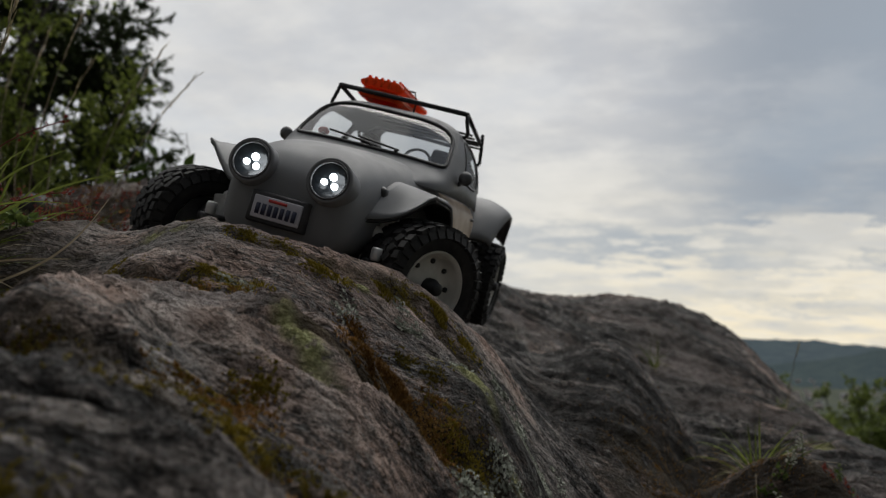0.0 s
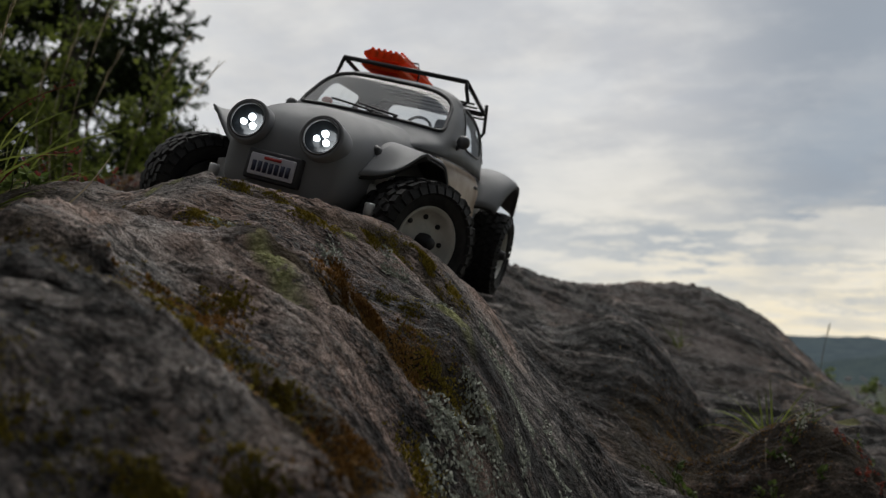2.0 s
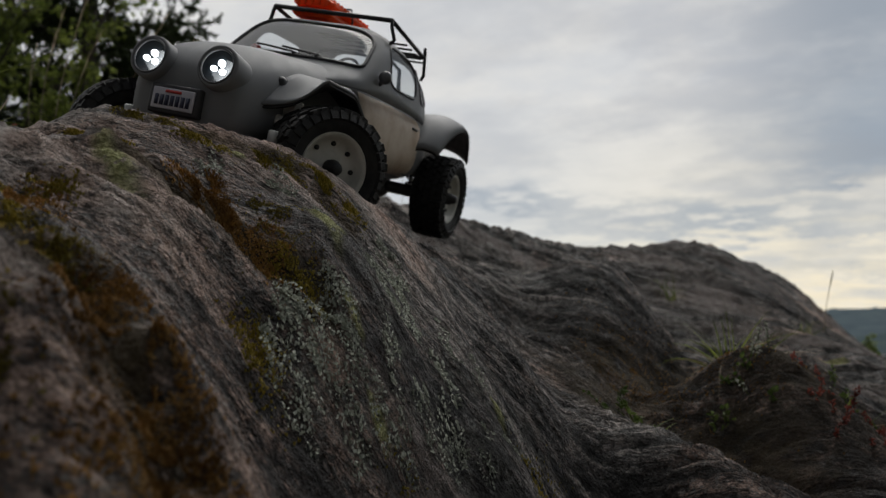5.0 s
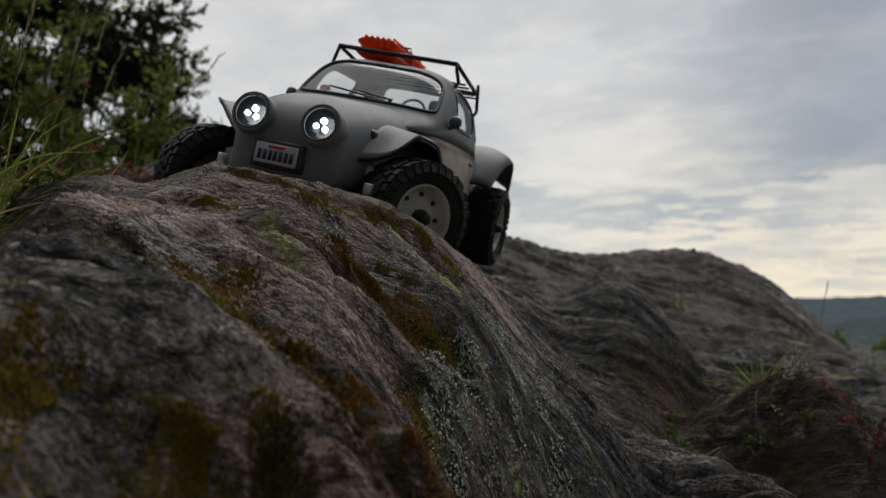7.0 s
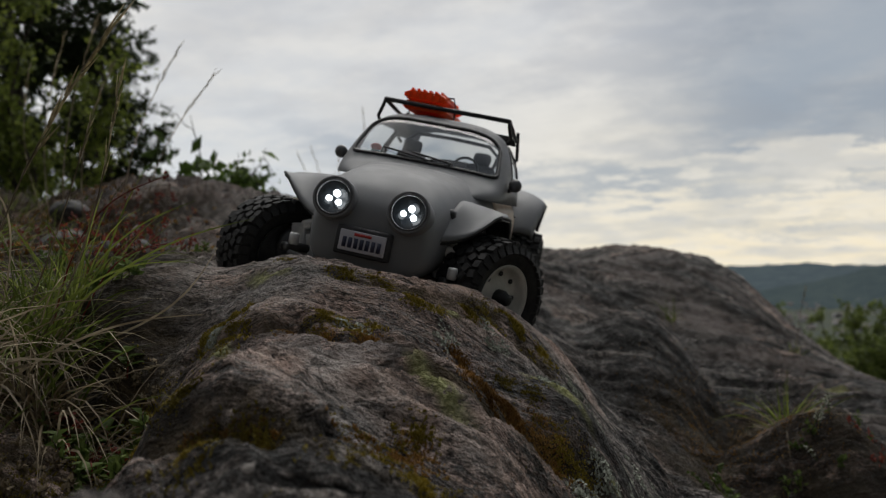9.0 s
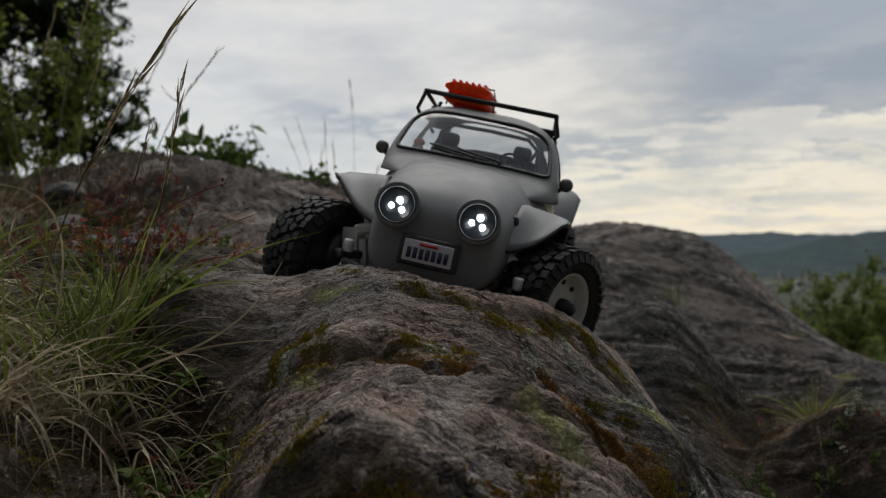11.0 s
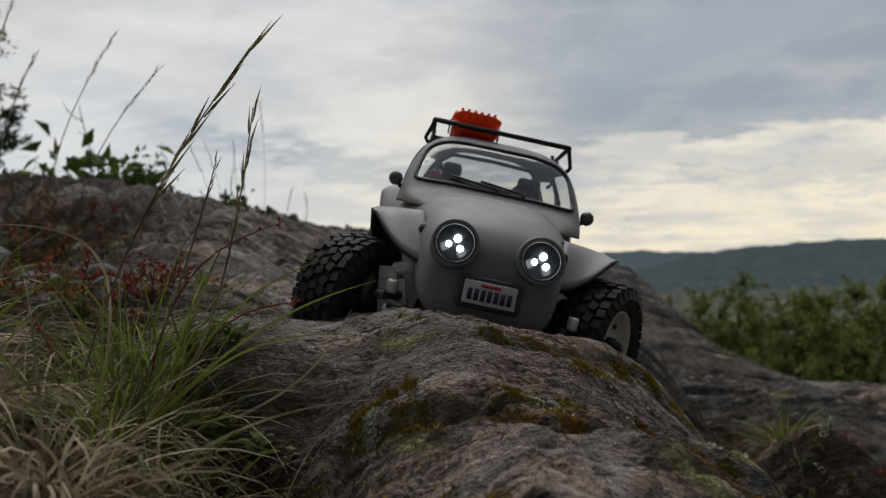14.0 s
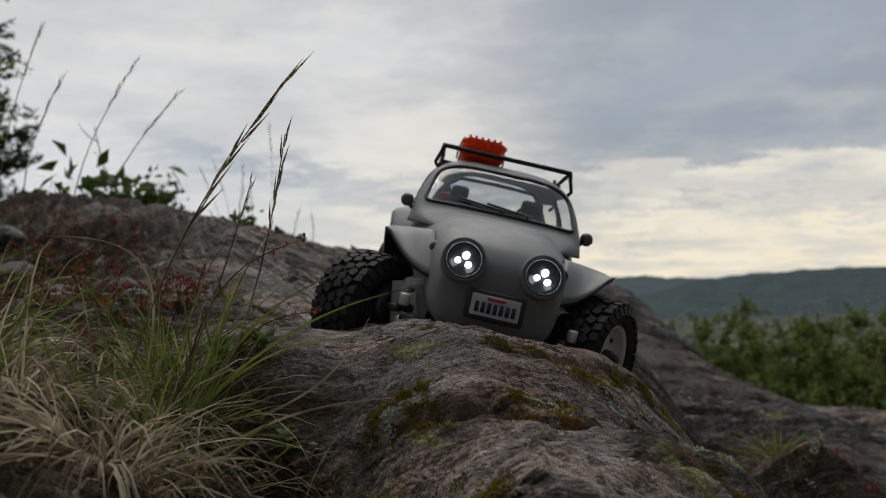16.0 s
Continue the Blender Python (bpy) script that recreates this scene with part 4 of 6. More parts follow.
conifer((-2.56, 4.40, 0.55), 4.6, 0.98, 3, "dark green juniper tree standing beyond the rock", 42)
conifer((-3.7, 5.0, 0.6), 4.8, 1.2, 5, "tall dark juniper tree with dense needles beyond the rock", 20)
conifer((-1.80, 4.15, 0.66), 1.05, 0.34, 8, "small dark juniper with sparse open sprays", 30, 0.05)
leafy((-2.60, 3.2, 0.62), 2.5, 0.62, 11, "yellow-green leafy shrub in front of the juniper", BIRCH, 0.040, 6500, stems=9)
leafy((-1.62, 2.95, 0.60), 0.95, 0.34, 13, "yellow-green leafy shrub with thin stems beside the juniper", BIRCH, 0.030, 3600, stems=8)
leafy((-2.28, 2.8, 0.66), 1.3, 0.40, 12, "young yellow-green leafy shrub at the edge of the rock", BIRCH, 0.034, 3200, stems=6)
for i, (x, y, h, s) in enumerate(((2.75, 5.2, 1.5, 0.8), (3.7, 5.6, 1.7, 0.9), (3.0, 6.3, 1.4, 0.9), (4.7, 5.4, 1.9, 0.9), (3.1, 7.2, 1.9, 1.0), (5.6, 6.6, 2.2, 1.0), (4.2, 8.0, 2.2, 1.1), (3.3, 4.6, 1.3, 0.8), (4.3, 4.7, 1.5, 0.9), (3.5, 6.2, 1.6, 1.0), (2.9, 5.7, 1.4, 0.8), (4.1, 6.6, 1.9, 1.0), (5.1, 7.4, 2.1, 1.0), (3.9, 5.1, 1.5, 0.9), (4.9, 6.1, 1.9, 1.0))):
    leafy((x + 0.25, y, -0.24 - h + 0.11 * (i % 3)), h, s, 30 + i, "olive-green young birch shrub on the slope below the rock", SLOPE_LEAF, 0.042, 10000, stems=9, low=0.0)


def blades(name, roots, dirs, lengths, width, material, rng, droop=1.0, segs=5):
    """Grass blades: bent, tapered strips."""
    v, f = [], []
    for p, d, ln in zip(roots, dirs, lengths):
        d = np.array(d, float) / np.linalg.norm(d)
        side = np.cross(d, rng.normal(size=3))
        side /= np.linalg.norm(side)
        q = np.array(p, float)
        bend = droop * rng.uniform(0.3, 1.3)
        w = width * rng.uniform(0.6, 1.3)
        base = len(v)
        for k in range(segs + 1):
            h = k / segs
            ww = w * (1 - h ** 1.6) * 0.5 + 0.00012
            v += [q - side * ww, q + side * ww]
            d = d + np.array((0, 0, -bend * 0.30 * (0.3 + h)))
            d /= np.linalg.norm(d)
            q = q + d * ln / segs
        for k in range(segs):
            a = base + 2 * k
            f.append((a, a + 1, a + 3, a + 2))
    return raw(name, np.array(v), np.array(f), material)


def grass_clump(x, y, radius, green, dry, length, seed, label, droop=0.9):
    """A tussock: upright green blades out of a skirt of bent dry ones."""
    rng = np.random.default_rng(seed)
    out = []
    for kind, n, ln, mat, lift in (("green", green, length, GRASS, 1.4), ("dry", dry, length * 1.05, STRAW, 0.85)):
        if not n:
            continue
        a, r = rng.uniform(0, 2 * math.pi, n), radius * np.sqrt(rng.random(n))
        tuft = rng.normal(size=(7, 2)) * radius * 0.55          # blades stand in a few tight tufts
        pick = rng.integers(0, 7, n)
        r = r * (0.35 if kind == "green" else 0.5)
        rx, ry = x + tuft[pick, 0] * (kind == "green") + r * np.cos(a), y + tuft[pick, 1] * (kind == "green") + r * np.sin(a)
        rz = rock_height(rx, ry) - 0.003
        dirs = np.stack([np.cos(a) * 0.75 + rng.normal(size=n) * 0.35, np.sin(a) * 0.75 + rng.normal(size=n) * 0.35, lift * rng.uniform(0.4, 1.2, n)], 1)
        ob = blades("grass_tussock" if kind == "green" else "dry_grass", np.stack([rx, ry, rz], 1), dirs, ln * rng.uniform(0.45, 1.15, n), 0.0015 if kind == "green" else 0.0012, mat, rng, droop if kind == "green" else droop * 2.0, 6)
        tagged(ob, label if kind == "green" else "bleached dry grass blades at the foot of a tussock", "grass", kind="stuff")
        out.append(ob)
    return out


grass_clump(-0.305, 0.415, 0.042, 300, 230, 0.084, 101, "green grass tussock growing in a seam of the rock")
grass_clump(-0.280, 0.372, 0.036, 60, 240, 0.078, 102, "green grass tussock beside the rounded rock")
grass_clump(-0.256, 0.355, 0.034, 0, 200, 0.068, 113, "dry grass hanging over the soil")
grass_clump(-0.310, 0.325, 0.045, 12, 230, 0.084, 114, "dry grass hanging over the soil")
grass_clump(-0.42, 0.46, 0.07, 90, 260, 0.07, 103, "green grass tussock on thin soil")
grass_clump(-0.365, 0.365, 0.050, 90, 240, 0.085, 104, "low grass tussock with many dry blades")
grass_clump(-0.50, 0.66, 0.10, 120, 110, 0.075, 115, "grass on the soil behind the tussock")
grass_clump(-0.62, 0.85, 0.16, 260, 240, 0.085, 105, "thin grass on the soil behind the rock")
grass_clump(-0.95, 1.35, 0.25, 160, 160, 0.10, 106, "long grass at the foot of the shrubs")
grass_clump(-1.25, 1.9, 0.3, 200, 160, 0.16, 107, "long grass at the foot of the shrubs")
grass_clump(0.325, 0.79, 0.022, 55, 50, 0.075, 108, "small tuft of grass in a seam of the rock")
grass_clump(0.42, 0.80, 0.05, 40, 60, 0.05, 109, "short grass among stonecrop")
grass_clump(0.375, 1.355, 0.012, 26, 12, 0.05, 110, "tiny grass tuft in a crack")
grass_clump(0.577, 1.305, 0.012, 14, 22, 0.045, 111, "tiny dry grass tuft in a crack")
grass_clump(0.24, 0.66, 0.04, 40, 20, 0.035, 112, "short grass at the foot of the rock")


def lean_blade(root, tip, bend, wide, material, label):
    """One long grass blade, folded along its middle, leaning out of the tussock."""
    root, tip, bend = np.array(root, float), np.array(tip, float), np.array(bend, float)
    run = tip - root
    side = np.cross(run, (0.2, 1.0, 0.3))
    side /= np.linalg.norm(side)
    v, f = [], []
    for k in range(17):
        h = k / 16
        p = run * h + bend * math.sin(math.pi * h)
        w = wide * (1 - h ** 2.2) * 0.5 + 0.00012
        v += [p - side * w, p + np.array((0, 0, -0.25 * w)), p + side * w]
        if k:
            a = 3 * (k - 1)
            f += [(a, a + 1, a + 4, a + 3), (a + 1, a + 2, a + 5, a + 4)]
    ob = raw("leaning_grass", v, f, material)
    ob.matrix_world = Matrix.Translation(root)
    return tagged(ob, label, "grass", "leaning grass blades")


for root, tip, bend, wide, mat, label in (
        ((-0.300, 0.395), (-0.162, 0.405, 0.338), (0.0, 0.0, 0.016), 0.0014, GRASS, "long green grass blade leaning over the rock"),
        ((-0.290, 0.400), (-0.195, 0.400, 0.350), (-0.006, 0.0, 0.018), 0.0012, GRASS, "long green grass blade leaning over the rock"),
        ((-0.300, 0.380), (-0.188, 0.372, 0.312), (0.0, 0.0, 0.020), 0.0012, GRASS, "long green grass blade leaning over the rock"),
        ((-0.255, 0.405), (-0.186, 0.410, 0.322), (0.008, 0.0, -0.006), 0.0012, STRAW, "bent dry grass blade against the rock"),
        ((-0.290, 0.360), (-0.180, 0.360, 0.283), (0.0, 0.0, 0.010), 0.0013, STRAW, "bent dry grass blade against the rock"),
        ((-0.310, 0.390), (-0.352, 0.380, 0.372), (0.030, 0.0, 0.030), 0.0014, STRAW, "dry grass blade curling over the tussock")):
    lean_blade(on_rock(*root), tip, bend, wide, mat, label)


def seedling(x, y, height, n, size, material, seed, label):
    """A low broad-leaved seedling: a short stem and oval cupped leaves in a rosette."""
    rng = np.random.default_rng(seed)
    ob = thing("seedling", label, "herb", Matrix.Translation(on_rock(x, y)), "seedlings at the foot of the rock")
    bm = bmesh.new()
    tube(bm, [(0, 0, -0.002), (0.001, 0, height * 0.5), (0, 0.001, height)], 0.0005, 5, 0.6)
    part("stem", bm, RED_STEM, ob)
    for i in range(n):
        a, up = 2.4 * i + rng.uniform(-0.3, 0.3), rng.uniform(0.15, 0.8)
        base = Vector((0, 0, height * (0.35 + 0.65 * i / n)))
        out = Vector((math.cos(a), math.sin(a), up)).normalized()
        across = out.cross(Vector((0, 0, 1))).normalized()
        nrm = across.cross(out)
        bm = bmesh.new()
        rows = []
        for k in range(6):
            h = k / 5
            w = size * 0.30 * math.sin(math.pi * (0.08 + 0.86 * h)) ** 0.8
            p = base + out * size * h - Vector((0, 0, 1)) * size * 0.22 * h * h
            rows.append([bm.verts.new(p - across * w + nrm * w * 0.3), bm.verts.new(p), bm.verts.new(p + across * w + nrm * w * 0.3)])
        for q0, q1 in zip(rows, rows[1:]):
            for j in range(2):
                bm.faces.new((q0[j], q0[j + 1], q1[j + 1], q1[j]))
        part("leaf", bm, material, ob)


for i, (x, y, h, n, size, mat, label) in enumerate((
        (-0.240, 0.372, 0.016, 7, 0.013, HERB, "small green seedling with oval leaves beside the rock"), (-0.252, 0.352, 0.013, 6, 0.012, HERB, "small green seedling with oval leaves beside the rock"),
        (-0.232, 0.350, 0.010, 5, 0.010, RED_STEM, "small seedling with red leaves beside the rock"), (-0.246, 0.335, 0.012, 6, 0.011, HERB, "small green seedling with oval leaves beside the rock"),
        (-0.262, 0.372, 0.014, 6, 0.012, RED_STEM, "small seedling with red leaves beside the rock"), (-0.236, 0.392, 0.018, 7, 0.012, HERB, "small green seedling with oval leaves beside the rock"),
        (-0.226, 0.322, 0.010, 5, 0.010, HERB, "small green seedling with oval leaves beside the rock"))):
    seedling(x, y, h, n, size, mat, 620 + i, label)


def stalk(root, tip, bend, heads, seed, label, head=0.05, thick=0.0006, group="flowering grass stalks"):
    """A flowering grass: one thin stem and a narrow spike of spikelets near its top."""
    rng = np.random.default_rng(seed)
    root, tip = np.array(root, float), np.array(tip, float)
    ob = thing("grass_stalk", label, "grass", Matrix.Translation(root), group)
    pts = [(tip - root) * h + np.array(bend) * math.sin(math.pi * h) for h in np.linspace(0, 1, 12)]
    bm = bmesh.new()
    tube(bm, pts, thick, 5, 0.5)
    part("stem", bm, STRAW, ob)
    total = np.linalg.norm(tip - root)
    bm = bmesh.new()
    for i in range(heads):
        h = 1 - head / total * (i + 0.2) / heads
        k = h * 11
        p = pts[int(k)] + (pts[min(int(k) + 1, 11)] - pts[int(k)]) * (k - int(k))
        d = (pts[-1] - pts[-3]) / np.linalg.norm(pts[-1] - pts[-3])
        out = rng.normal(size=3)
        out = out - d * out.dot(d)
        out /= np.linalg.norm(out)
        aim = d + out * rng.uniform(0.05, 0.20)
        ln = 0.17 * head * rng.uniform(0.85, 1.2)
        fat = 0.0050 * head + 0.00028
        for h0, r0, h1, r1 in ((0.0, 0.35, 0.35, 1.0), (0.35, 1.0, 0.7, 0.65), (0.7, 0.65, 1.25, 0.08)):   # a lance-shaped spikelet with a fine tip
            tube(bm, [p + out * thick + aim * ln * h0, p + out * thick + aim * ln * h1], fat * r0, 6, r1 / r0)
    part("seed_head", bm, SEED, ob)
    return ob


stalk(on_rock(-0.318, 0.375), (-0.229, 0.368, 0.4460), (-0.010, 0.0, 0.004), 12, 201, "tall flowering grass stalk with a narrow brown seed head", 0.105, 0.0006)
stalk(on_rock(-0.292, 0.380), (-0.229, 0.379, 0.4215), (0.008, 0.0, -0.012), 12, 202, "flowering grass stalk with a narrow brown seed head", 0.060, 0.0006)
stalk(on_rock(-0.300, 0.385), (-0.247, 0.380, 0.397), (0.003, 0.0, 0.0), 8, 203, "short flowering grass stalk", 0.030, 0.0006)
for i, (x, y, h, dx) in enumerate(((-0.30, 2.60, 0.42, 0.01), (-0.36, 2.58, 0.28, -0.02), (-0.42, 2.55, 0.26, -0.05), (-0.33, 2.62, 0.22, -0.03), (-0.45, 2.5, 0.20, -0.06), (-0.22, 2.5, 0.15, 0.02), (-0.17, 2.5, 0.12, 0.01), (-0.38, 2.45, 0.17, 0.0))):
    r = on_rock(x, y, 0.01)
    stalk(r, (x + dx, y, r.z + h), (0.01 * (-1) ** i, 0, 0), 12, 210 + i, "thin flowering grass stalk on the ridge", 0.11, 0.0009)
for i, (x, y, h, dx) in enumerate(((-0.62, 1.10, 0.34, 0.06), (-0.66, 1.14, 0.30, 0.03), (-0.58, 1.08, 0.24, 0.05), (-0.70, 1.2, 0.26, -0.02), (-0.54, 1.12, 0.27, 0.10), (-0.50, 1.1, 0.22, 0.12))):
    r = on_rock(x, y, 0.01)
    stalk(r, (x + dx, y, r.z + h), (-0.02, 0, 0), 12, 230 + i, "tall thin flowering grass stalk above the sorrel", 0.075, 0.0010)
for i, (x, y, h, dx) in enumerate(((0.70, 1.55, 0.13, 0.03), (0.60, 1.0, 0.16, 0.06))):
    r = on_rock(x, y, 0.005)
    stalk(r, (x + dx, y, r.z + h), (0.0, 0, 0.01), 10, 250 + i, "single grass stalk growing from a crack", 0.04, 0.0009)


def sprigs(name, spots, n, height, material, size, seed, label, category, stem=TWIG, upright=1.0):
    """Low herbs: thin stems set with small leaves or beads, spread over soft spots (x, y, radius)."""
    rng = np.random.default_rng(seed)
    bm = bmesh.new()
    cs, ds = [], []
    for x, y, rad in spots:
        for _ in range(n):
            a, r = rng.uniform(0, 2 * math.pi), rad * math.sqrt(rng.random())
            px, py = x + r * math.cos(a), y + r * math.sin(a)
            h = height * rng.uniform(0.35, 1.15)
            pts = limb((px, py, float(rock_height(px, py)) - 0.003), (rng.normal() * 0.3, rng.normal() * 0.3, upright), h, 4, rng, 0, 0.15)
            tube(bm, pts, 0.0005 + 0.004 * h, 3, 0.5)
            m = 14
            t = rng.uniform(0.25, 1, m) * 3.99
            for q in t:
                cs.append(pts[int(q)] + (pts[int(q) + 1] - pts[int(q)]) * (q - int(q)))
                ds.append(rng.normal(size=3) + (0, 0, 0.5))
    ob = leaves_mesh(name, cs, ds, size, size * 0.6, material, rng, 0.3)
    tagged(ob, label, category, kind="stuff")
    st = link_bm("stem_growth", bm, stem)
    st.parent = ob
    return ob


SORREL_AT = ((-0.47, 1.02, 0.09), (-0.36, 0.78, 0.05), (-0.54, 1.10, 0.08), (-0.43, 0.66, 0.07), (-0.34, 0.62, 0.04), (-0.52, 0.74, 0.08))
sprigs("red_sorrel", SORREL_AT, 20, 0.036, SORREL, 0.0048, 301, "reddish sheep's sorrel growing on thin soil", "herb")
sprigs("dry_herbs", ((-0.40, 0.70, 0.08), (-0.50, 0.90, 0.10), (-0.62, 1.05, 0.12), (-0.72, 1.25, 0.14), (-0.34, 0.56, 0.05), (-0.85, 1.45, 0.16)), 13, 0.026, BROWN_HERB, 0.0055, 307, "dry brown herbs and dead stems on the slope", "herb")
sprigs("low_herbs", ((-0.24, 0.36, 0.03), (-0.22, 0.33, 0.02), (-0.45, 0.60, 0.10), (-0.62, 0.95, 0.14), (-0.75, 1.3, 0.2), (-0.36, 0.52, 0.06), (-0.34, 0.70, 0.06), (-0.27, 0.42, 0.03)), 11, 0.016, HERB, 0.007, 302, "small green herbs on the soil between the rocks", "herb")
sprigs("stonecrop", ((0.40, 0.77, 0.05), (0.40, 0.69, 0.04), (0.46, 0.83, 0.05), (-0.235, 0.345, 0.02)), 22, 0.020, SORREL, 0.004, 303, "reddish stonecrop at the foot of the rock", "herb")
sprigs("rosette_herbs", ((0.24, 0.665, 0.035), (0.20, 0.65, 0.025), (0.31, 0.70, 0.03), (0.45, 0.87, 0.03)), 9, 0.028, HERB, 0.007, 304, "fresh green herbs at the foot of the rock", "herb")
sprigs("white_flowers", ((0.452, 0.866, 0.018), (0.42, 0.80, 0.02), (0.33, 0.72, 0.02), (0.26, 0.68, 0.02)), 5, 0.040, PETAL, 0.004, 305, "small white flowers at the foot of the rock", "flower", HERB)
sprigs("dead_litter", ((-0.24, 0.33, 0.03), (-0.28, 0.29, 0.05), (-0.35, 0.42, 0.06), (-0.235, 0.28, 0.03), (-0.23, 0.38, 0.02)), 90, 0.006, STRAW, 0.0035, 306, "dry plant litter on the soil", "litter", upright=0.3)

leafy(on_rock(-0.62, 2.10, 0.01), 0.15, 0.17, 41, "low bramble with fresh green leaves on the ridge", IVY, 0.028, 900, stems=9, low=0.0)
leafy(on_rock(-0.90, 2.2, 0.01), 0.15, 0.15, 42, "low bramble with fresh green leaves on the ridge", IVY, 0.028, 900, stems=9, low=0.0)
leafy(on_rock(-0.68, 2.04, 0.01), 0.19, 0.14, 44, "bramble shoots with a few large fresh green leaves", IVY, 0.055, 90, stems=4, low=0.0)
leafy(on_rock(-0.40, 2.10, 0.01), 0.06, 0.12, 43, "low trailing bramble on the ridge", IVY, 0.028, 380, stems=7, low=0.0)


def bare_twigs(at, seed, n, reach, label):
    rng = np.random.default_rng(seed)
    ob = thing("dead_twigs", label, "twigs", Matrix.Translation(at))
    for _ in range(n):
        bm = bmesh.new()
        main = limb((0, 0, -0.02), (rng.uniform(-0.2, 1.2), rng.normal() * 0.3, rng.uniform(0.2, 1.0)), reach * rng.uniform(0.5, 1.1), 7, rng, 0.0, 0.16)
        tube(bm, main, 0.0035, 4, 0.3)
        for j in range(2, 7):
            tube(bm, limb(main[j], main[j] - main[j - 1] + rng.normal(size=3) * 0.04, reach * rng.uniform(0.08, 0.25), 3, rng, 0, 0.2), 0.0018, 3, 0.4)
        part("twig", bm, TWIG, ob)


bare_twigs(on_rock(-0.66, 2.05, 0.0), 51, 5, 0.26, "bare dark twigs rising from the bramble")
bare_twigs((-1.80, 4.0, 1.35), 52, 3, 0.36, "bare dead branches beside the juniper")


def moss_bed(name, lines, per_m, spread, size, material, seed, label):
    """Cushions of moss: thousands of small upright shoots along the seams."""
    rng = np.random.default_rng(seed)
    xs, ys = [], []
    for line, wide, dense in lines:
        for (ax, ay), (bx, by) in zip(line, line[1:]):
            m = int(per_m * dense * math.hypot(bx - ax, by - ay))
            t = rng.random(m)
            xs.append(ax + (bx - ax) * t + rng.normal(size=m) * wide * 1.25)
            ys.append(ay + (by - ay) * t + rng.normal(size=m) * wide * 1.25)
    x, y = np.concatenate(xs), np.concatenate(ys)
    keep = fbm(x * 55, y * 55, 3, seed, 0.65) > rng.normal(size=len(x)) * 0.10 - 0.08
    x, y = x[keep], y[keep]
    swell = 0.5 + 1.2 * np.clip(fbm(x * 60, y * 60, 2, seed + 2) + 0.3, 0, 1)
    z = rock_height(x, y) - 0.001
    n = len(x)
    v, f = [], []
    h = size * swell * rng.uniform(0.6, 1.3, n)
    for k in range(3):
        a = rng.uniform(0, 2 * math.pi, n)
        lean = rng.normal(size=(n, 2)) * 0.45
        r = size * 0.42
        tip = np.stack([x + lean[:, 0] * h, y + lean[:, 1] * h, z + h], 1)
        b = [np.stack([x + r * np.cos(a + q), y + r * np.sin(a + q), z], 1) for q in (0, 2.1, 4.2)]
        base = k * 4 * n
        v.append(np.stack([tip, *b], 1).reshape(-1, 3))
        i = np.arange(n)[:, None] * 4 + base
        f.append(np.concatenate([i + [0, 1, 2], i + [0, 2, 3], i + [0, 3, 1]], 1).reshape(-1, 3))
    ob = raw(name, np.concatenate(v), np.concatenate(f), material)
    return tagged(ob, label, "moss", kind="stuff")


OLIVE = ((((-0.103, 0.166), (-0.081, 0.150), (-0.057, 0.150)), 0.0060, 1.0), (((-0.060, 0.162), (-0.041, 0.171), (-0.011, 0.167)), 0.0034, 1.2), (((-0.064, 0.226), (-0.050, 0.217), (-0.037, 0.217), (-0.025, 0.208)), 0.0052, 1.4),
         (((-0.190, 0.387), (-0.173, 0.374), (-0.160, 0.352)), 0.0038, 1.3), (((-0.173, 0.392), (-0.164, 0.377), (-0.154, 0.367)), 0.0026, 1.0), (((-0.158, 0.445), (-0.147, 0.435)), 0.0020, 0.7), (((-0.117, 0.408), (-0.100, 0.411), (-0.081, 0.408)), 0.0028, 1.4), (((-0.077, 0.394), (-0.050, 0.408)), 0.0026, 1.1),
         (((-0.038, 0.422), (-0.012, 0.446)), 0.0020, 0.9), (((-0.025, 0.442), (-0.009, 0.445), (0.019, 0.446)), 0.0023, 1.3), (((-0.121, 0.361), (-0.110, 0.359), (-0.094, 0.358)), 0.0038, 1.5), (((-0.018, 0.365), (0.000, 0.370)), 0.0038, 1.5), (((0.004, 0.337), (0.015, 0.340)), 0.0048, 1.5), (((0.004, 0.292), (0.014, 0.301)), 0.0042, 1.0),
         (((-0.162, 0.254), (-0.155, 0.258), (-0.158, 0.280)), 0.0028, 1.0), (((-0.164, 0.294), (-0.156, 0.292)), 0.0026, 1.2), (((-0.158, 0.236), (-0.140, 0.229), (-0.115, 0.224)), 0.0024, 1.1), (((-0.092, 0.206), (-0.084, 0.252), (-0.062, 0.268)), 0.0042, 1.0), (((-0.067, 0.236), (-0.055, 0.238)), 0.0050, 1.4), (((-0.125, 0.098), (-0.119, 0.110)), 0.0025, 0.8),
         (((-0.141, 0.200), (-0.141, 0.212)), 0.0035, 1.2), (((0.062, 0.332), (0.082, 0.340)), 0.005, 0.6), (((0.123, 0.44), (0.147, 0.50)), 0.006, 0.6), (((-0.29, 0.28), (-0.19, 0.32)), 0.020, 0.6), (((-0.24, 0.38), (-0.205, 0.33)), 0.008, 0.9))
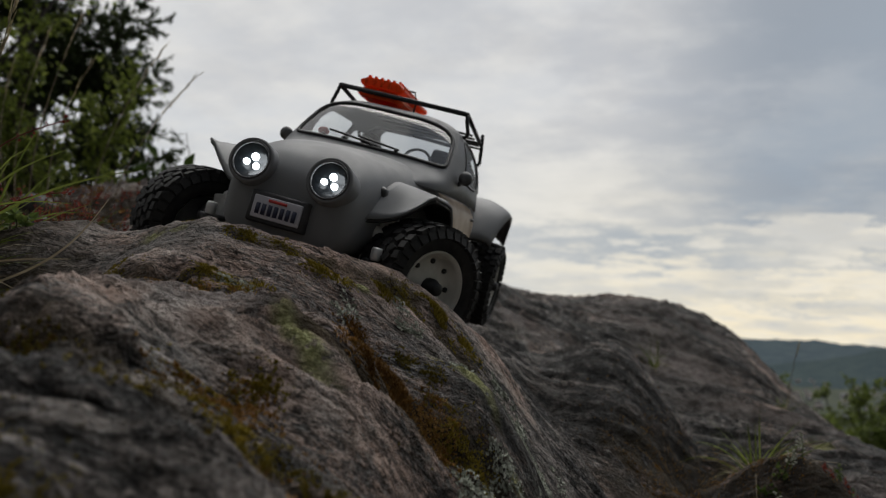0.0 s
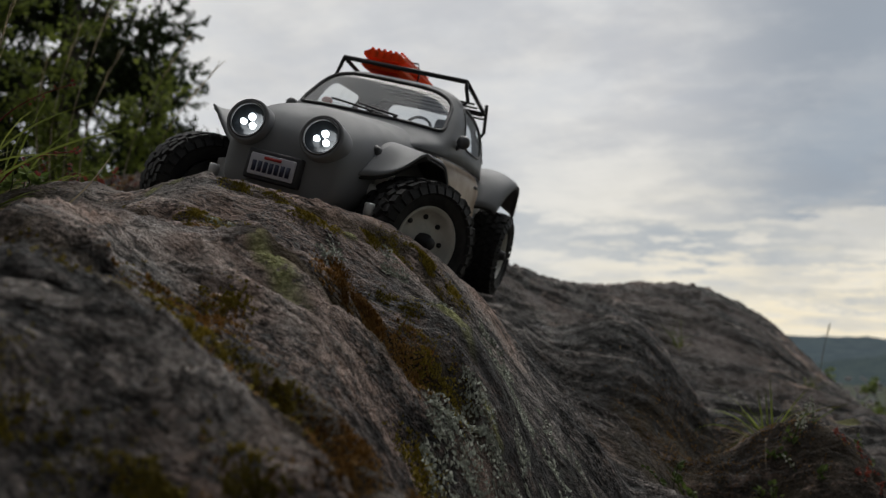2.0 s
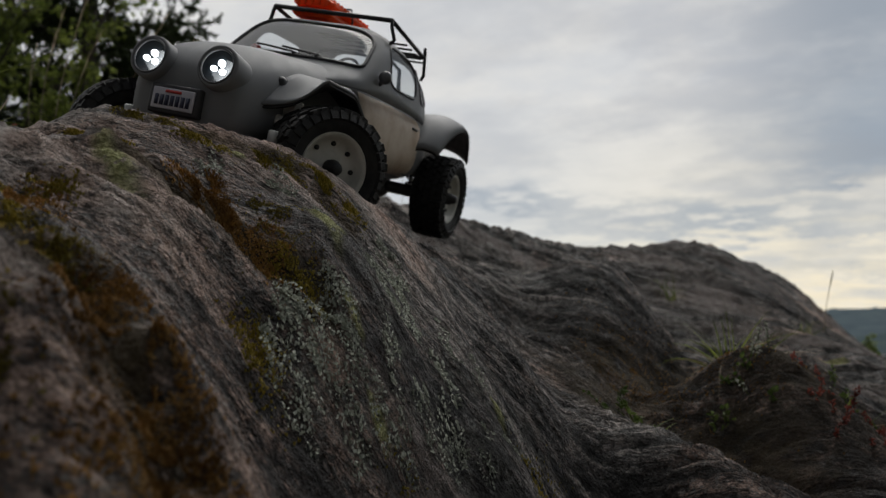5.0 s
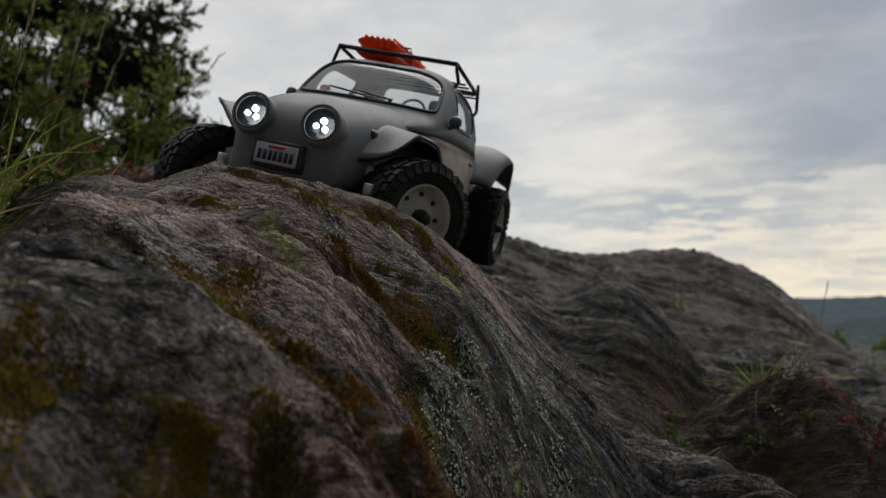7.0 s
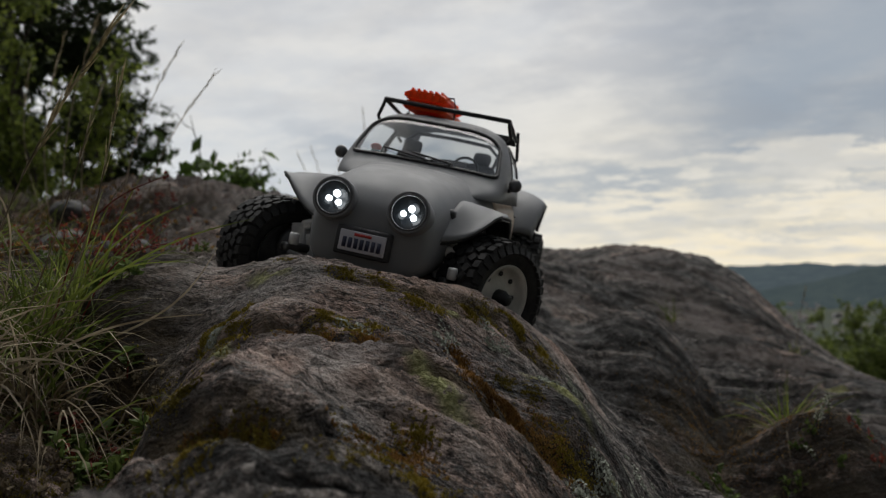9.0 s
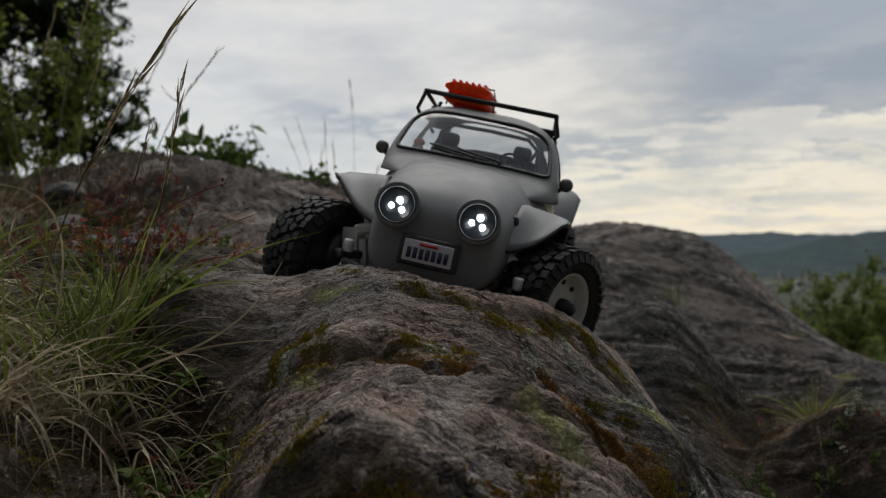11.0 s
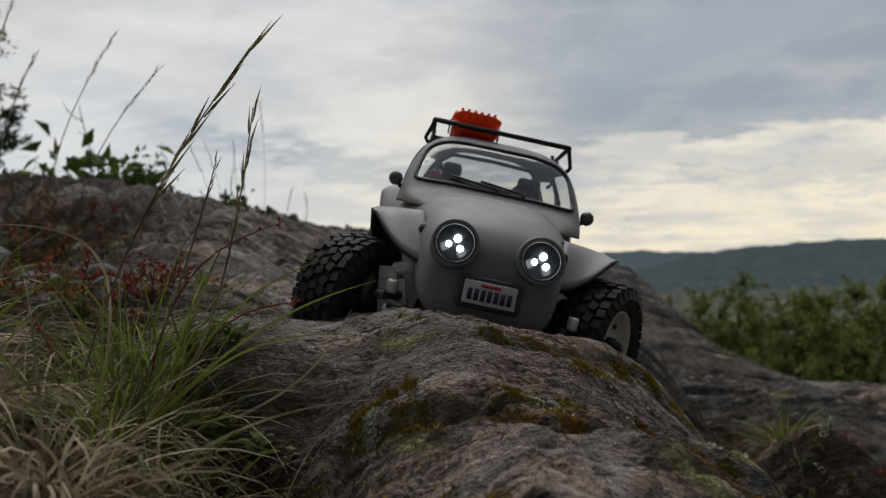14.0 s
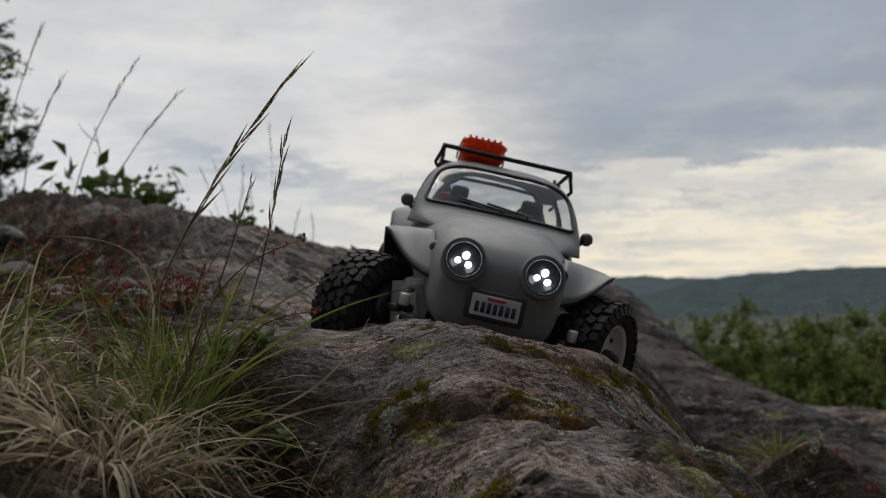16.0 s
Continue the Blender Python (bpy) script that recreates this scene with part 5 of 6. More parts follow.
RUST = ((((-0.035, 0.150), (-0.012, 0.156)), 0.007, 0.9), (((-0.029, 0.216), (-0.011, 0.205), (0.005, 0.199), (0.017, 0.188), (0.030, 0.176)), 0.0080, 1.6), (((-0.134, 0.342), (-0.112, 0.349)), 0.0030, 1.2), (((-0.099, 0.345), (-0.087, 0.345)), 0.0030, 1.0), (((-0.043, 0.372), (-0.032, 0.325), (-0.018, 0.331)), 0.0040, 1.3),
        (((-0.017, 0.331), (-0.005, 0.334), (0.003, 0.335)), 0.0048, 1.5), (((-0.155, 0.232), (-0.120, 0.224)), 0.0026, 0.6), (((-0.086, 0.240), (-0.064, 0.262)), 0.0050, 0.7), (SEAM_FAR, 0.03, 0.5), (((0.29, 0.77), (0.39, 0.83)), 0.03, 0.8), (((0.30, 1.02), (0.38, 1.06)), 0.02, 0.5))
moss_bed("olive_moss", OLIVE, 75000, 0.01, 0.0016, MOSS, 401, "olive and yellow-green moss cushions in the seams of the rock")
SLOPE = ((((-0.36, 0.62), (-0.48, 0.72)), 0.03, 0.55), (((-0.45, 0.95), (-0.62, 1.00)), 0.04, 0.45), (((-0.60, 1.20), (-0.80, 1.30)), 0.05, 0.4), (((-0.30, 0.80), (-0.36, 0.84)), 0.02, 0.5))
moss_bed("slope_moss", SLOPE, 26000, 0.01, 0.0042, RUST_MOSS, 403, "orange-brown moss spreading over the slope")
moss_bed("brown_moss", RUST, 70000, 0.01, 0.0017, RUST_MOSS, 402, "rust-brown moss in the damp seams of the rock")


def lichen_bed(spots, seed):
    """Leafy grey lichen: small lobes lying close to the stone, in ragged rosettes (x, y, radius, rosettes)."""
    rng = np.random.default_rng(seed)
    cs, ds = [], []
    for x, y, rad, n in spots:
        for _ in range(n):
            a, r = rng.uniform(0, 2 * math.pi), rad * math.sqrt(rng.random())
            cx, cy, size = x + r * math.cos(a), y + 1.6 * r * math.sin(a), rng.uniform(0.0015, 0.0045)
            m = int(14 + 9000 * size)
            b, q = rng.uniform(0, 2 * math.pi, m), size * np.sqrt(rng.random(m))
            px, py = cx + q * np.cos(b), cy + q * np.sin(b)
            h = 0.002
            gx = (rock_height(px + h, py) - rock_height(px - h, py)) / (2 * h)
            gy = (rock_height(px, py + h) - rock_height(px, py - h)) / (2 * h)
            cs.append(np.stack([px, py, rock_height(px, py) + 0.0003], 1))
            dx, dy = np.cos(b) + rng.normal(size=m) * 0.5, np.sin(b) + rng.normal(size=m) * 0.5
            ds.append(np.stack([dx, dy, gx * dx + gy * dy + 0.35 + 0.2 * rng.normal(size=m)], 1))
    ob = leaves_mesh("grey_lichen", np.concatenate(cs), np.concatenate(ds), 0.0022, 0.0017, LICHEN, rng, 0.2)
    return tagged(ob, "pale grey leafy lichen crusting the flank of the rock", "lichen", kind="stuff")


lichen_bed(((0.018, 0.314, 0.012, 30), (0.031, 0.337, 0.011, 26), (0.043, 0.410, 0.013, 22), (0.067, 0.396, 0.016, 18), (0.040, 0.445, 0.009, 10), (0.060, 0.362, 0.011, 12), (0.085, 0.43, 0.022, 10), (0.050, 0.330, 0.012, 10), (-0.020, 0.418, 0.010, 8),
            (-0.184, 0.380, 0.004, 10), (-0.052, 0.385, 0.006, 4), (0.015, 0.395, 0.010, 10), (-0.10, 0.352, 0.008, 4)), 501)


def loose_stone(x, y, size, seed):
    """A weathered stone half sunk in the soil."""
    rng = np.random.default_rng(seed)
    bm = bmesh.new()
    bmesh.ops.create_icosphere(bm, subdivisions=4, radius=1.0)
    shift = rng.uniform(0, 50)
    for v in bm.verts:
        n = 0.16 * float(fbm(np.array(v.co.x * 1.3 + shift), np.array(v.co.y * 1.3 + v.co.z), 3, seed)) + 0.06 * float(fbm(np.array(v.co.x * 5 + shift), np.array(v.co.y * 5 - v.co.z * 4), 3, seed + 5))
        v.co = Vector((v.co.x * size, v.co.y * size * 0.8, v.co.z * size * 0.62)) * (1 + n)
    ob = link_bm("stone", bm, STONE)
    ob.matrix_world = Matrix.Translation(on_rock(x, y, -0.15 * size)) @ pose(0, 0, 0, rng.uniform(-12, 12), rng.uniform(-12, 12), rng.uniform(0, 180))
    tagged(ob, "dark grey weathered stone half sunk in the soil", "stone", "loose stones on the slope")


for i, (x, y, size) in enumerate(((-0.475, 0.88, 0.024), (-0.41, 0.857, 0.020), (-0.573, 1.007, 0.040), (-0.44, 0.74, 0.020), (-0.36, 0.66, 0.015), (-0.62, 1.12, 0.030))):
    loose_stone(x, y, size, 640 + i)


def red_stem(root, tip, bend, seed):
    """A long bent flower stem of sorrel with a few small seeds near its end."""
    rng = np.random.default_rng(seed)
    ob = thing("sorrel_stem", "long thin red sorrel stem bent over the rock", "herb", Matrix.Translation(root), "sorrel stems")
    tip = np.array(tip, float) - np.array(root, float)
    pts = [tip * h + np.array(bend) * math.sin(math.pi * h) for h in np.linspace(0, 1, 14)]
    bm = bmesh.new()
    tube(bm, pts, 0.0006, 6, 0.5)
    part("stem", bm, RED_STEM, ob)
    cs = [pts[int(k)] for k in rng.integers(7, 14, 26)]
    seeds = leaves_mesh("seed_cluster", np.array(cs) + rng.normal(size=(26, 3)) * 0.0012, rng.normal(size=(26, 3)), 0.0024, 0.0018, SORREL, rng)
    seeds.parent = ob


red_stem(on_rock(-0.295, 0.42), (-0.221, 0.423, 0.369), (-0.012, 0, 0.022), 601)
red_stem(on_rock(-0.275, 0.42), (-0.215, 0.423, 0.327), (-0.006, 0, 0.013), 602)
red_stem(on_rock(-0.33, 0.42), (-0.345, 0.42, 0.335), (0.004, 0, 0.0), 603)

# ---- the model car ----
# Its own frame: x across, y from the front axle to the back, z up from the tyres' feet.
car = thing("model_car", "matte grey off-road beetle model car with lit headlights climbing the rock", "model car", pose(-0.1055, 0.518, 0.2650, 4.5, 15.4, -9.8))
HUB, TRACK, BASE = 0.042, 0.083, 0.27


def track_of(keys, y):
    """Smooth values along the car from rows that begin with y."""
    ys = [k[0] for k in keys]
    out = []
    for c in range(1, len(keys[0])):
        vals = [k[c] for k in keys]
        i = int(np.clip(np.searchsorted(ys, y) - 1, 0, len(ys) - 2))
        h = ys[i + 1] - ys[i]
        t = float(np.clip((y - ys[i]) / h, 0, 1))

        def slope(j):
            a, b = max(j - 1, 0), min(j + 1, len(ys) - 1)
            return (vals[b] - vals[a]) / (ys[b] - ys[a])

        out.append((2 * t ** 3 - 3 * t * t + 1) * vals[i] + (t ** 3 - 2 * t * t + t) * h * slope(i) + (3 * t * t - 2 * t ** 3) * vals[i + 1] + (t ** 3 - t * t) * h * slope(i + 1))
    return out


# y, half width, underside, top, squareness
BODY = ((-0.0590, 0.020, 0.052, 0.076, 2.6), (-0.0570, 0.0345, 0.0440, 0.0865, 2.9), (-0.052, 0.0405, 0.0405, 0.0950, 3.1), (-0.043, 0.0438, 0.0395, 0.1035, 3.1), (-0.025, 0.0475, 0.0395, 0.1120, 2.9), (0.0, 0.0515, 0.041, 0.1175, 2.7),
        (0.035, 0.0580, 0.042, 0.1215, 2.7), (0.065, 0.0660, 0.044, 0.1240, 3.0), (0.10, 0.0725, 0.044, 0.1200, 3.6), (0.16, 0.0740, 0.044, 0.1190, 3.8), (0.22, 0.0705, 0.046, 0.1190, 3.4), (0.27, 0.0590, 0.054, 0.1180, 2.8),
        (0.31, 0.0460, 0.066, 0.1080, 2.4), (0.335, 0.026, 0.078, 0.096, 2.2))
# y, half width at the belt, top, squareness
CABIN = ((0.028, 0.0380, 0.1088, 2.4), (0.043, 0.0540, 0.1150, 2.9), (0.054, 0.0640, 0.1200, 3.3), (0.067, 0.0705, 0.1265, 4.0), (0.085, 0.0735, 0.1455, 4.6), (0.105, 0.0745, 0.1650, 4.4), (0.125, 0.0750, 0.1715, 4.2), (0.155, 0.0750, 0.1740, 3.8), (0.19, 0.0735, 0.1728, 3.6), (0.21, 0.0705, 0.1700, 3.4),
         (0.228, 0.0665, 0.1640, 3.2), (0.25, 0.0600, 0.1520, 3.0), (0.278, 0.0495, 0.1340, 2.7), (0.302, 0.040, 0.1170, 2.5))
BELT = 0.108


def superloop(w, lo, hi, n, count):
    out = []
    for k in range(count):
        a = 2 * math.pi * k / count
        c, s = math.cos(a), math.sin(a)
        out.append((w * math.copysign(abs(c) ** (2 / n), c), (lo + hi) / 2 + (hi - lo) / 2 * math.copysign(abs(s) ** (2 / n), s)))
    return out


def build_lower_body():
    bm = bmesh.new()
    ys = [BODY[0][0] + (BODY[-1][0] - BODY[0][0]) * (i / 90) ** 1.25 for i in range(91)]
    rings = []
    for y in ys:
        w, lo, hi, n = track_of(BODY, y)
        rings.append([bm.verts.new((x, y, z)) for x, z in superloop(w, lo, hi, n, 64)])
    for a, b in zip(rings, rings[1:]):
        for k in range(64):
            bm.faces.new((a[k], a[(k + 1) % 64], b[(k + 1) % 64], b[k]))
    bm.faces.new(rings[0]), bm.faces.new(rings[-1])
    body = part("body", bm, PAINT, car)
    # the tan doors and sills: the same skin, a hair proud
    for sgn in (-1, 1):
        bm = bmesh.new()
        grid = []
        for i in range(15):
            y = 0.072 + 0.135 * i / 14
            w, lo, hi, n = track_of(BODY, y)
            col = []
            for j in range(9):
                z = 0.052 + 0.056 * j / 8
                v = (z - (lo + hi) / 2) / ((hi - lo) / 2)
                col.append(bm.verts.new((sgn * (w * (1 - min(abs(v), 0.98) ** n) ** (1 / n) + 0.0008), y, z)))
            grid.append(col)
        for a, b in zip(grid, grid[1:]):
            for j in range(8):
                bm.faces.new((a[j], a[j + 1], b[j + 1], b[j]))
        d = part("door", bm, TAN, car, "sun-bleached tan painted door")
        mod = d.modifiers.new("thick", "SOLIDIFY")
        mod.thickness = 0.0012
        bm = bmesh.new()
        box(bm, (0.003, 0.013, 0.0022), (sgn * 0.0735, 0.188, 0.098), bevel=0.0008)
        part("door_handle", bm, GUN, d)
    # the raised lip round the bonnet's lid
    for sgn in (-1, 1):
        bm = bmesh.new()
        tube(bm, [(sgn * (0.030 + 0.012 * f), -0.030 + 0.085 * f, track_of(BODY, -0.030 + 0.085 * f)[2] - 0.0060 - 0.0030 * f) for f in np.linspace(0, 1, 18)], 0.0010, 6)
        part("bonnet_seam", bm, PAINT, car)
    return body


build_lower_body()


def cabin_point(y, a):
    """A point of the cabin's skin: a runs from one belt line over the roof (90) to the other."""
    w, hi, n = track_of(CABIN, y)
    c, s = math.cos(radians(a)), math.sin(radians(a))
    z = BELT + (hi - BELT) * abs(s) ** (2 / n)
    x = w * math.copysign(abs(c) ** (2 / n), c) * (1 - 0.14 * (z - BELT) / 0.062)
    return Vector((x, y, z))


def cabin_at(y, x):
    """The skin above x: bisects the angle."""
    lo, hi = 0.5, 90.0
    for _ in range(26):
        mid = (lo + hi) / 2
        if cabin_point(y, mid).x > abs(x):
            lo = mid
        else:
            hi = mid
    p = cabin_point(y, lo)
    return Vector((math.copysign(abs(x), x), y, p.z))


def rounded(cy, cx, hy, hx, power=5.0, count=56):
    out = []
    for k in range(count):
        a = 2 * math.pi * k / count
        c, s = math.cos(a), math.sin(a)
        out.append((cy + hy * math.copysign(abs(c) ** (2 / power), c), cx + hx * math.copysign(abs(s) ** (2 / power), s)))
    return out


def in_round(u, v, power=5.0):
    return abs(u) ** power + abs(v) ** power < 1


def window_of(p):
    """Which opening of the cabin a point of its skin lies in."""
    if in_round((p.y - 0.0868) / 0.0175, p.x / (0.0605 - 0.20 * (p.y - 0.0868)), 6):
        return "windscreen"
    if in_round((p.y - 0.242) / 0.024, p.x / 0.046):
        return "rear_window"
    if abs(p.x) > 0.03 and in_round((p.y - 0.150 - 0.25 * (p.z - 0.14)) / 0.034, (p.z - 0.1405) / 0.0180):
        return "side_window_a" if p.x < 0 else "side_window_b"
    if abs(p.x) > 0.03 and in_round((p.y - 0.212 + 0.2 * (p.z - 0.138)) / 0.018, (p.z - 0.1395) / 0.0150):
        return "quarter_window_a" if p.x < 0 else "quarter_window_b"
    return ""


def build_cabin():
    nv, nu = 150, 150
    ys = [CABIN[0][0] + (CABIN[-1][0] - CABIN[0][0]) * i / nv for i in range(nv + 1)]
    pts = [[cabin_point(y, 180 * j / nu) for j in range(nu + 1)] for y in ys]
    groups = {}
    for i in range(nv):
        for j in range(nu):
            q = (pts[i][j], pts[i][j + 1], pts[i + 1][j + 1], pts[i + 1][j])
            groups.setdefault(window_of((q[0] + q[1] + q[2] + q[3]) / 4), []).append(((i, j), (i, j + 1), (i + 1, j + 1), (i + 1, j)))
    for key, quads in groups.items():
        bm = bmesh.new()
        made = {}
        for q in quads:
            for v in q:
                if v not in made:
                    made[v] = bm.verts.new(pts[v[0]][v[1]])
            bm.faces.new([made[v] for v in q])
        if key == "":
            bm.faces.new([made[(nv, j)] for j in range(nu + 1)])
            ob = part("cabin", bm, PAINT, car)
            mod = ob.modifiers.new("thick", "SOLIDIFY")
            mod.thickness, mod.offset = 0.0016, -1
        else:
            ob = part(key.replace("_a", "").replace("_b", ""), bm, GLASS, car, "clear plastic window")
            ob.visible_shadow = False
    # black rubber seals
    def seal(line, r=0.0014):
        bm = bmesh.new()
        tube(bm, [*line, line[0], line[1]], r, 6)
        part("window_seal", bm, BLACK, car, "black rubber seal")

    def outline_top(cy, hy, half, power):
        res = []
        for y, x in rounded(cy, 0, hy, 1, power):
            res.append(cabin_at(y, x * half(y)))
        return res

    seal(outline_top(0.0868, 0.0175, lambda y: 0.0605 - 0.20 * (y - 0.0868), 6), 0.0017)
    seal(outline_top(0.242, 0.024, lambda y: 0.046, 5))
    for sgn in (-1, 1):
        for cy, cz, hy, hz, k in ((0.150, 0.1405, 0.034, 0.0180, 0.25), (0.212, 0.1395, 0.018, 0.0150, -0.2)):
            line = []
            for y, z in rounded(cy, cz, hy, hz):
                y = y + k * (z - 0.14)
                lo, hi = 0.5, 89.0
                for _ in range(24):
                    mid = (lo + hi) / 2
                    lo, hi = (mid, hi) if cabin_point(y, mid).z < z else (lo, mid)
                p = cabin_point(y, lo)
                line.append(Vector((sgn * p.x, p.y, p.z)))
            seal(line, 0.0010)


build_cabin()


def build_interior():
    for sgn in (-1, 1):
        bm = bmesh.new()
        box(bm, (0.030, 0.012, 0.034), (sgn * 0.034, 0.165, 0.123), (-12, 0, 0), 0.006)
        seat = part("seat", bm, DARK, car, "dark plastic bucket seat")
        bm = bmesh.new()
        box(bm, (0.017, 0.009, 0.013), (sgn * 0.034, 0.169, 0.1445), (-12, 0, 0), 0.004)
        part("headrest", bm, DARK, seat)
    bm = bmesh.new()
    box(bm, (0.112, 0.020, 0.010), (0, 0.092, 0.1235), (10, 0, 0), 0.004)
    part("dashboard", bm, DARK, car)
    bm = bmesh.new()
    lathe(bm, [(0.0115 + 0.0012 * math.cos(a), 0.0012 * math.sin(a)) for a in np.linspace(0, 2 * math.pi, 9)[:-1]], 28, pose(0.028, 0.114, 0.131, 0, 0, 90) @ pose(0, 0, 0, 0, 25, 0), True)
    tube(bm, [(0.028, 0.100, 0.124), (0.028, 0.114, 0.131)], 0.0012, 6)
    box(bm, (0.022, 0.0015, 0.002), (0.028, 0.114, 0.131), (25, 0, 0))
    part("steering_wheel", bm, BLACK, car)
    for sgn in (-1, 1):
        bm = bmesh.new()
        tube(bm, [(sgn * 0.050, 0.19, 0.112), (sgn * 0.047, 0.188, 0.150), (sgn * 0.036, 0.186, 0.159), (0, 0.185, 0.160)], 0.0018, 7)
        tube(bm, [(sgn * 0.046, 0.188, 0.151), (sgn * 0.030, 0.25, 0.118)], 0.0016, 7)
        part("roll_bar", bm, GUN, car)
    bm = bmesh.new()
    box(bm, (0.008, 0.0014, 0.005), (-0.048, 0.0905, 0.1300), (40, 0, 0), 0.001)
    s = part("sticker", bm, NAVY, car, "small blue and red sticker inside the windscreen")
    bm = bmesh.new()
    bmesh.ops.create_uvsphere(bm, u_segments=14, v_segments=8, radius=0.0042, matrix=pose(-0.048, 0.0915, 0.1345) @ Matrix.Diagonal((1.2, 0.4, 0.8, 1)))
    part("sticker_top", bm, REDP, s)


build_interior()


def headlight(sgn):
    """A round bucket, its dark bowl, a lens ring and three lit diodes."""
    face = pose(sgn * 0.0262, -0.0562, 0.0897, -13, 0, 0) @ Matrix.Scale(0.94, 4)
    m = face @ pose(0, 0, 0, 0, 0, 90)
    bm = bmesh.new()
    lathe(bm, [(0.0160, 0.020), (0.0158, -0.0040), (0.0152, -0.0060), (0.0136, -0.0062), (0.0131, -0.0040)], 44, m)
    lamp = part("headlight", bm, PAINT, car, "round grey headlight bucket")
    bm = bmesh.new()
    lathe(bm, [(0.0134, -0.0062), (0.0131, -0.0068), (0.0122, -0.0066), (0.0118, -0.0050)], 44, m)
    part("rim", bm, GUN, lamp, "dark grey headlight ring")
    bm = bmesh.new()
    _, r = lathe(bm, [(0.0134, -0.0050), (0.0114, -0.0048), (0.0095, -0.0028), (0.0002, -0.0012)], 40, m)
    part("bowl", bm, LENS, lamp, "smoked dark reflector bowl")
    for x, z, rad in ((0.0010, 0.0033, 0.0025), (-0.0040, -0.0011, 0.0021), (0.0037, -0.0029, 0.0023)):
        bm = bmesh.new()
        mm = face @ pose(x, -0.0012, z, 0, 0, 90)
        lathe(bm, [(0.0001, -0.0042), (rad * 0.7, -0.0038), (rad, -0.0026), (rad, 0.002)], 20, mm)
        part("led", bm, LED, lamp, "lit white diode")


headlight(-1), headlight(1)


def build_plate():
    m = pose(0, -0.0590, 0.0644, -3, 0, 0)
    bm = bmesh.new()
    box(bm, (0.0385, 0.010, 0.0195), (0, 0, 0), bevel=0.0015)
    bm.transform(m)
    holder = part("number_plate", bm, DARK, car, "dark plate frame with a pale plate")
    bm = bmesh.new()
    box(bm, (0.0320, 0.0015, 0.0138), (0, -0.0052, 0), bevel=0.0006)
    bm.transform(m)
    plate = part("plate", bm, PLATE, holder, "pale plate with dark blue marks")
    for i in range(7):
        bm = bmesh.new()
        box(bm, (0.0026, 0.0006, 0.0068), (-0.0120 + 0.0040 * i, -0.0062, -0.0012))
        bm.transform(m)
        part("mark", bm, NAVY, holder)
    bm = bmesh.new()
    box(bm, (0.0120, 0.0006, 0.0018), (0, -0.0062, 0.0047))
    bm.transform(m)
    part("mark_red", bm, REDP, holder)
    # the front skirt that carries it
    bm = bmesh.new()
    box(bm, (0.060, 0.006, 0.006), (0, -0.046, 0.0455), (25, 0, 0), 0.002)
    part("front_skirt", bm, GUN, car)


build_plate()


def fender(sgn, cy, front):
    """A flared wing: a crowned sheet from the body's side out over the tyre."""
    bm = bmesh.new()
    n, k = 26, 10
    grid = []
    for i in range(n + 1):
        f = i / n
        if front:
            inner = Vector((0.0435 + 0.017 * f, -0.036 + 0.128 * f, 0.074 + 0.030 * math.sin(0.5 * math.pi * min(1, f / 0.35)) - 0.035 * max(0, f - 0.55) / 0.45))
            outer = Vector((0.0825 + 0.003 * math.sin(math.pi * f), -0.0155 + 0.0955 * f, 0.1018 - 0.006 * f - 0.075 * max(0, f - 0.40) ** 1.3))
        else:
            inner = Vector((0.062 - 0.014 * f, cy - 0.072 + 0.135 * f, 0.062 + 0.062 * math.sin(math.pi * (0.04 + 0.80 * f)) ** 0.7))
            outer = Vector((0.092 + 0.006 * math.sin(math.pi * f), cy - 0.056 + 0.106 * f, 0.066 + 0.050 * math.sin(math.pi * (0.06 + 0.84 * f)) ** 0.7))
        row = []
        for j in range(k + 1):
            g = j / k
            p = inner.lerp(outer, g)
            p.z += math.sin(math.pi * g) * (0.0070 * min(1, 3.0 * f) - 0.0065 if front else 0.0042)
            p.y += 0.004 * math.sin(math.pi * g) * (1 - f) * (1 if front else -1)
            if j == k:
                p.z -= 0.0022
            row.append(bm.verts.new((sgn * p.x, p.y, p.z)))
        grid.append(row)
    for a, b in zip(grid, grid[1:]):
        for j in range(k):
            bm.faces.new((a[j], a[j + 1], b[j + 1], b[j]))
    wing = [[v.co.copy() for v in row] for row in grid]
    ob = part("front_wing" if front else "rear_wing", bm, PAINT, car)
    mod = ob.modifiers.new("thick", "SOLIDIFY")
    mod.thickness, mod.offset = 0.0016, 0
    bm = bmesh.new()     # a black sheet added under the wing to darken its underside
    rows = [[bm.verts.new(v + Vector((-sgn * 0.0006, 0.0008, -0.0022))) for v in row] for row in wing]
    for a, b in zip(rows, rows[1:]):
        for j in range(k):
            bm.faces.new((a[j], a[j + 1], b[j + 1], b[j]))
    undersheet = part("wing_undersheet", bm, BLACK, ob, "black sheet under the wing")
    mod = undersheet.modifiers.new("thick", "SOLIDIFY")
    mod.thickness, mod.offset = 0.0012, 0
    bm = bmesh.new()
    if front:
        box(bm, (0.012, 0.075, 0.040), (sgn * 0.042, 0.018, 0.078), (0, sgn * 8, 0), 0.004)
    else:
        box(bm, (0.020, 0.085, 0.040), (sgn * 0.050, cy, 0.080), bevel=0.006)
    part("wheel_well", bm, BLACK, car, "black inner wheel well")


for side_ in (-1, 1):
    fender(side_, 0, True)
    fender(side_, BASE, False)


